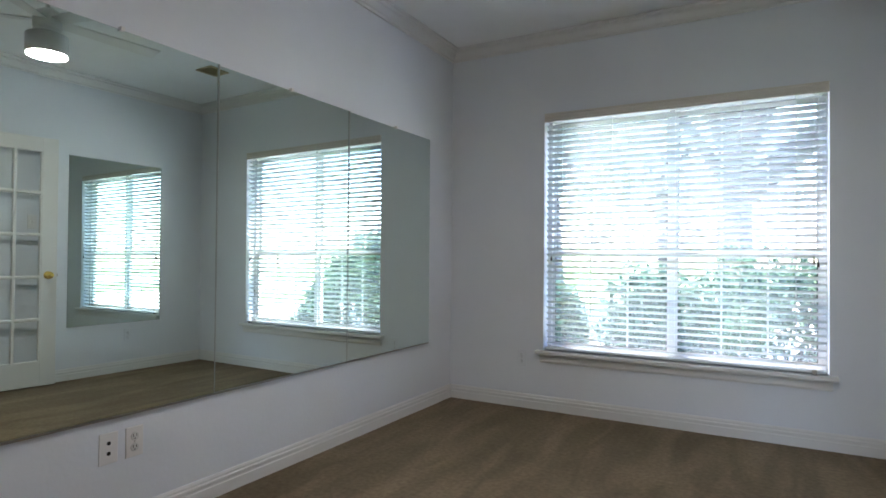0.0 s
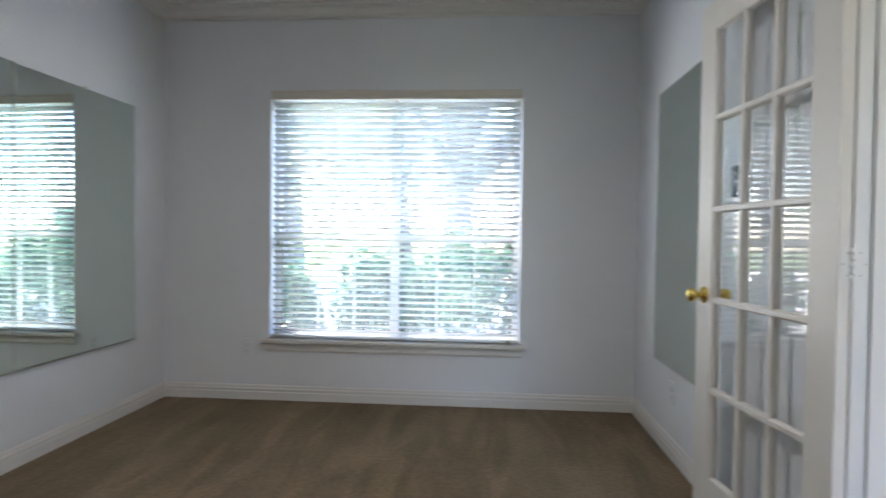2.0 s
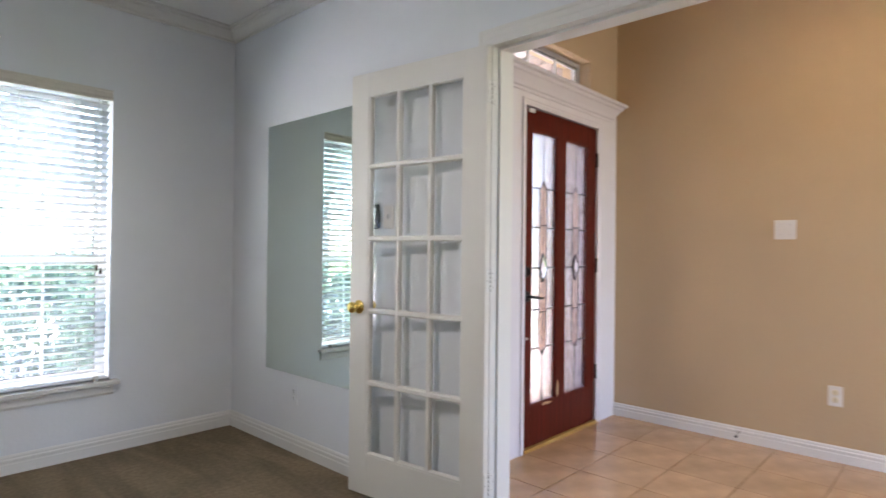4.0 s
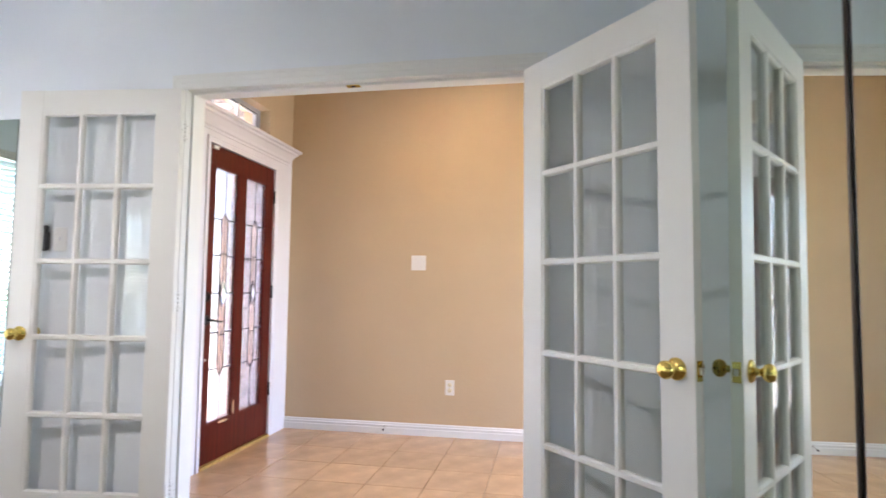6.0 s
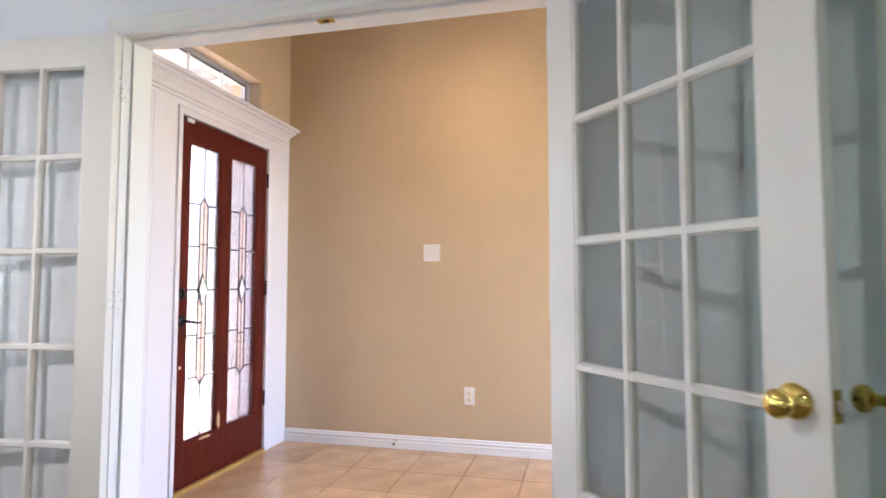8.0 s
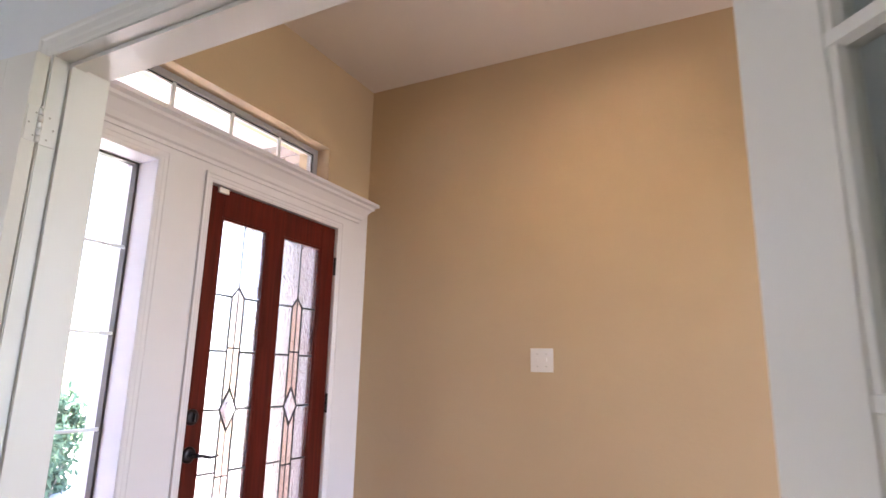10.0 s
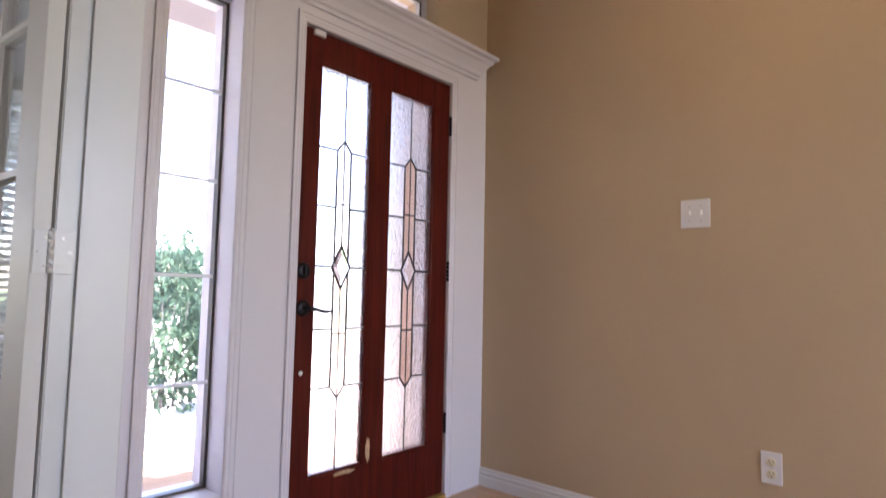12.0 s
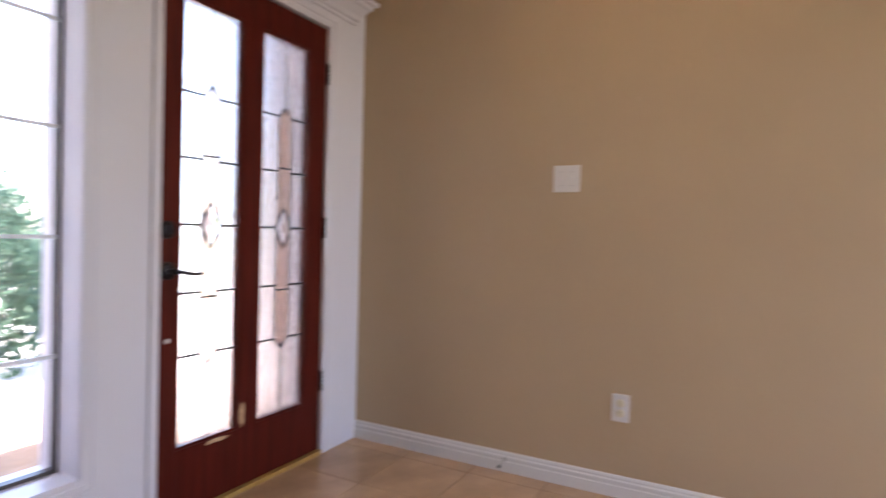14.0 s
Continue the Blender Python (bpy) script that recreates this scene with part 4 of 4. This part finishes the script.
for v in bm.verts:
    v.co.y *= 0.75 + 0.45 * (v.co.x - 0.1)
bd = data("blade", bm, FAN_WHITE)
for i in range(5):
    part("blade", bd, FAN_WHITE, fan).matrix_basis = pose(0, 0, 2.45, 0, 0, 72 * i) @ pose(0, 0, 0, 10, 0, 0)

vent = thing("ceiling_vent", "tan metal ceiling register with slats", "vent", pose(0.36, 3.37, CZ, 0, 0, 0))
bm = B()
for q in ((-0.10, 0.10, -0.10, -0.078), (-0.10, 0.10, 0.078, 0.10), (-0.10, -0.078, -0.078, 0.078), (0.078, 0.10, -0.078, 0.078)):
    box(bm, *q, -0.010, -0.0005)
part("frame", bm, VENT, vent)
part("backing", slab(-0.078, 0.078, -0.078, 0.078, -0.003, -0.0008), VENT, vent)
vd = data("slat", slab(-0.078, 0.078, -0.010, 0.010, -0.001, 0.001), VENT)
for i in range(6):
    part("slat", vd, VENT, vent).matrix_basis = pose(0, -0.065 + 0.026 * i, -0.0085, 32, 0, 0)

can = thing("can_light", "recessed warm foyer downlight", "ceiling light", pose(CANX, CANY, FZ))


def open_ring(prof):
    bm = lathe(B(), (0, 0, 0), (0, 0, 1), prof, 32)
    bm.faces.ensure_lookup_table()
    bmesh.ops.delete(bm, geom=[bm.faces[-1], bm.faces[-2]], context="FACES_ONLY")
    return bm


part("trim_ring", open_ring([(0.126, -0.0004), (0.124, -0.005), (0.084, -0.007), (0.078, -0.004)]), WHITE, can)
part("baffle", open_ring([(0.078, -0.004), (0.076, 0.088), (0.082, 0.090)]), WHITE, can, "white inner baffle")
part("lens", lathe(B(), (0, 0, 0.086), (0, 0, -1), [(0.074, 0), (0.068, 0.006), (0, 0.009)]), CAN, can, "warm glowing lens")
part("housing", slab(-0.084, 0.084, -0.084, 0.084, 0.092, 0.118), STEEL, can)

# ---------------------------------------------------------------- outdoors
bm = B()
box(bm, -60, 60, NY + 0.18, 90, -0.40, -0.18)
box(bm, -60, WX - 0.15, -40, NY + 0.18, -0.40, -0.18)
box(bm, TX + 0.25, 60, -40, NY + 0.18, -0.40, -0.18)
structure("ground", bm, GRASS, "green lawn in bright sun", "lawn")
structure("pavement", slab(EF + 0.02, 6.5, FY + 0.22, 12.0, -0.20, -0.02), CONCRETE, "pale concrete porch and front walk", "pavement")
# unseen sun block over the study, cut flush with the window wall
structure("roof_study", slab(WX - 0.5, EF + 0.2, FY + 0.25, NY + 0.18, 3.2, 3.3), ENTRY, "unseen flat closing slab added to keep sun off the study", "roof")
structure("driveway", slab(-14, EF, 6.8, 15.5, -0.19, -0.165), CONCRETE, "broad sunlit pale concrete driveway", "driveway")
structure("road", slab(-40, 40, 17.0, 23.0, -0.19, -0.17), CONCRETE, "sunlit pale concrete street", "road")
structure("porch_ceiling", slab(EF, 5.0, FY + 0.22, 3.81, 2.85, 2.95), ENTRY, "white porch soffit", "ceiling")
structure("porch_beam", slab(EF, 5.0, 3.65, 3.80, 2.47, 2.85, bevel=0.006), ENTRY, "white porch beam", "beam")


def leaves(name, material, parent, centre, radii, count, size, seed, droop=0.0):
    r = random.Random(seed)
    verts, faces = [], []
    lumps = [(Vector((r.uniform(-1, 1) * radii[0] * 0.6, r.uniform(-1, 1) * radii[1] * 0.6, r.uniform(-0.8, 0.9) * radii[2] * 0.7)), r.uniform(0.28, 0.55)) for _ in range(16)]
    for i in range(count):
        c, k = lumps[i % len(lumps)]
        d = Vector((r.gauss(0, 1), r.gauss(0, 1), r.gauss(0, 1))).normalized() * k * r.random() ** 0.4
        p = Vector(centre) + c + Vector((d.x * radii[0], d.y * radii[1], d.z * radii[2]))
        e = Euler((r.uniform(0, 6.3), r.uniform(-0.9, 0.9) + droop, r.uniform(0, 6.3))).to_matrix()
        s = size * r.uniform(0.6, 1.3)
        b = len(verts)
        for q in ((0, -0.9, 0), (0.32, -0.1, 0.08), (0, 1, 0), (-0.32, -0.1, 0.08)):
            verts.append(p + e @ Vector(q) * s)
        faces.append((b, b + 1, b + 2, b + 3))
    me = bpy.data.meshes.new(name)
    me.from_pydata(verts, [], faces)
    me.materials.append(material)
    return part(name, me, material, parent)


def tree(x, y, h, spread, seed, label, group="yard trees", forked=False):
    r = random.Random(seed)
    t = thing("tree", label, "tree", pose(x, y, -0.2), group)
    bm = B()
    top = Vector((r.uniform(-0.2, 0.2), r.uniform(-0.2, 0.2), h * 0.34))
    cyl(bm, (0, 0, -0.1), top, 0.26, 0.20, 14)
    tips = []
    for i in range(5):
        a = 2 * math.pi * i / 5 + r.uniform(-0.4, 0.4)
        q = top + Vector((math.cos(a) * spread * 0.42, math.sin(a) * spread * 0.42, h * r.uniform(0.22, 0.4)))
        cyl(bm, top - Vector((0, 0, 0.05)), q, 0.13, 0.05, 10)
        for k in range(3):
            w = q + Vector((r.uniform(-1, 1) * spread * 0.35, r.uniform(-1, 1) * spread * 0.35, h * r.uniform(0.05, 0.2)))
            cyl(bm, q, w, 0.045, 0.012, 8)
    if forked:
        low = Vector((0.02, 0, 2.15))
        for q, w in ((Vector((-0.22, 0.1, 5.4)), 0.22), (Vector((2.5, 0.4, 4.35)), 0.20), (Vector((-1.6, 0.8, 4.8)), 0.10)):
            cyl(bm, low, q, w, w * 0.55, 12)
    part("trunk", bm, BARK, t, "grey bark trunk with limbs")
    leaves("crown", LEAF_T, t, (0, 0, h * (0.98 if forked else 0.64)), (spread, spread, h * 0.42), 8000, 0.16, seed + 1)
    return t


def shrub(x, y, h, w, seed, material, label, size=0.06, count=2600):
    t = thing("shrub", label, "shrub", pose(x, y, -0.18), "front yard shrubs")
    r = random.Random(seed)
    bm = B()
    for i in range(6):
        cyl(bm, (r.uniform(-0.06, 0.06), r.uniform(-0.06, 0.06), 0), (r.uniform(-1, 1) * w * 0.6, r.uniform(-1, 1) * w * 0.6, h * 0.7), 0.014, 0.005, 6)
    part("stem", bm, BARK, t)
    leaves("foliage", material, t, (0, 0, h * 0.55), (w, w, h * 0.55), count, size, seed)
    return t


tree(0.10, 9.2, 7.5, 2.6, 11, "mature shade tree with a forked grey trunk", forked=True)
tree(-3.6, 12.5, 8.0, 3.4, 21, "broad leafy shade tree on the lawn")
tree(-1.7, 16.5, 8.5, 3.4, 31, "leafy shade tree beside the street")
tree(-7.0, 15.0, 8.5, 3.4, 41, "leafy shade tree farther along the lawn")
tree(-1.0, 28.0, 9.0, 4.0, 51, "tall leafy tree across the street")
tree(8.0, 29.0, 10.0, 4.4, 61, "tall leafy tree across the street")
shrub(-0.42, 5.7, 1.20, 0.52, 71, LEAF_B, "bluish-green feathery shrub under the window", 0.08, 1700)
shrub(0.62, 6.1, 1.35, 0.72, 72, LEAF, "green leafy shrub under the window", 0.06, 2800)
shrub(-0.05, 7.2, 1.15, 0.85, 77, LEAF_B, "spreading bluish-green shrub beside the driveway", 0.06, 3000)
shrub(1.7, 7.4, 1.25, 0.80, 78, LEAF, "spreading green shrub at the foot of the tree", 0.06, 3000)
shrub(1.15, 5.5, 1.10, 0.42, 73, LEAF, "green leafy shrub near the porch", 0.06)
shrub(-1.3, 5.7, 0.95, 0.45, 74, LEAF_B, "low bluish-green shrub under the window", 0.06)
shrub(3.20, 5.4, 1.50, 0.52, 75, LEAF, "rounded green shrub beside the front walk", 0.05, 2000)
shrub(2.7, 9.4, 1.5, 1.0, 79, LEAF_B, "broad bluish-green shrub across the front walk", 0.08, 3600)
shrub(4.1, 11.4, 1.7, 1.2, 80, LEAF, "broad green shrub at the edge of the lawn", 0.09, 3600)
shrub(6.4, 13.4, 2.0, 1.5, 81, LEAF_B, "tall bluish-green shrub at the edge of the lawn", 0.10, 3600)
shrub(4.3, 6.6, 1.2, 0.5, 76, LEAF, "green leafy shrub beside the walk", 0.06)

# brick wall of the porch
pw = tagged(part("wall_porch", slab(3.665, 3.80, FY + 0.22, 3.645, -0.1, 2.85), MORTAR), "pale tan brick porch wall", "brick wall", kind="structure")
bk = data("brick", slab(-0.012, 0.0, 0.004, 0.196, 0.004, 0.063, bevel=0.0), BRICK)
bh = data("brick", slab(-0.012, 0.0, 0.004, 0.096, 0.004, 0.063, bevel=0.0), BRICK)
row, z = 0, -0.02
while z < 2.78:
    y = FY + 0.225
    if row % 2:
        part("brick", bh, BRICK, pw).matrix_basis = pose(3.665, y, z)
        y += 0.1
    while y < 3.53:
        m = bk if y + 0.2 <= 3.645 else bh
        part("brick", m, BRICK, pw).matrix_basis = pose(3.665, y, z)
        y += 0.2
    z += 0.0675
    row += 1

# foyer tiles
tw = 0.347
ftile = tagged(new("floor_tiles"), "beige ceramic tile floor with dark grout", "tile floor", kind="structure")
x = 3.085 - 5 * tw
cols = []
while x < TX:
    cols.append(x)
    x += tw
rows = []
y = 2.300 - 15 * tw
while y < FY:
    rows.append(y)
    y += tw
cache = {}
for x in cols:
    for y in rows:
        a, b = max(x, 1.596), min(x + tw, TX - 0.001)
        c, e = max(y, BACK + 0.001), min(y + tw, FY - 0.001)
        if b - a < 0.012 or e - c < 0.012:
            continue
        key = (round(b - a, 3), round(e - c, 3))
        if key not in cache:
            cache[key] = data("tile", slab(0.0022, b - a - 0.0022, 0.0022, e - c - 0.0022, -0.011, 0.0, bevel=0.0015), TILE)
        part("tile", cache[key], TILE, ftile).matrix_basis = pose(a, c, 0)
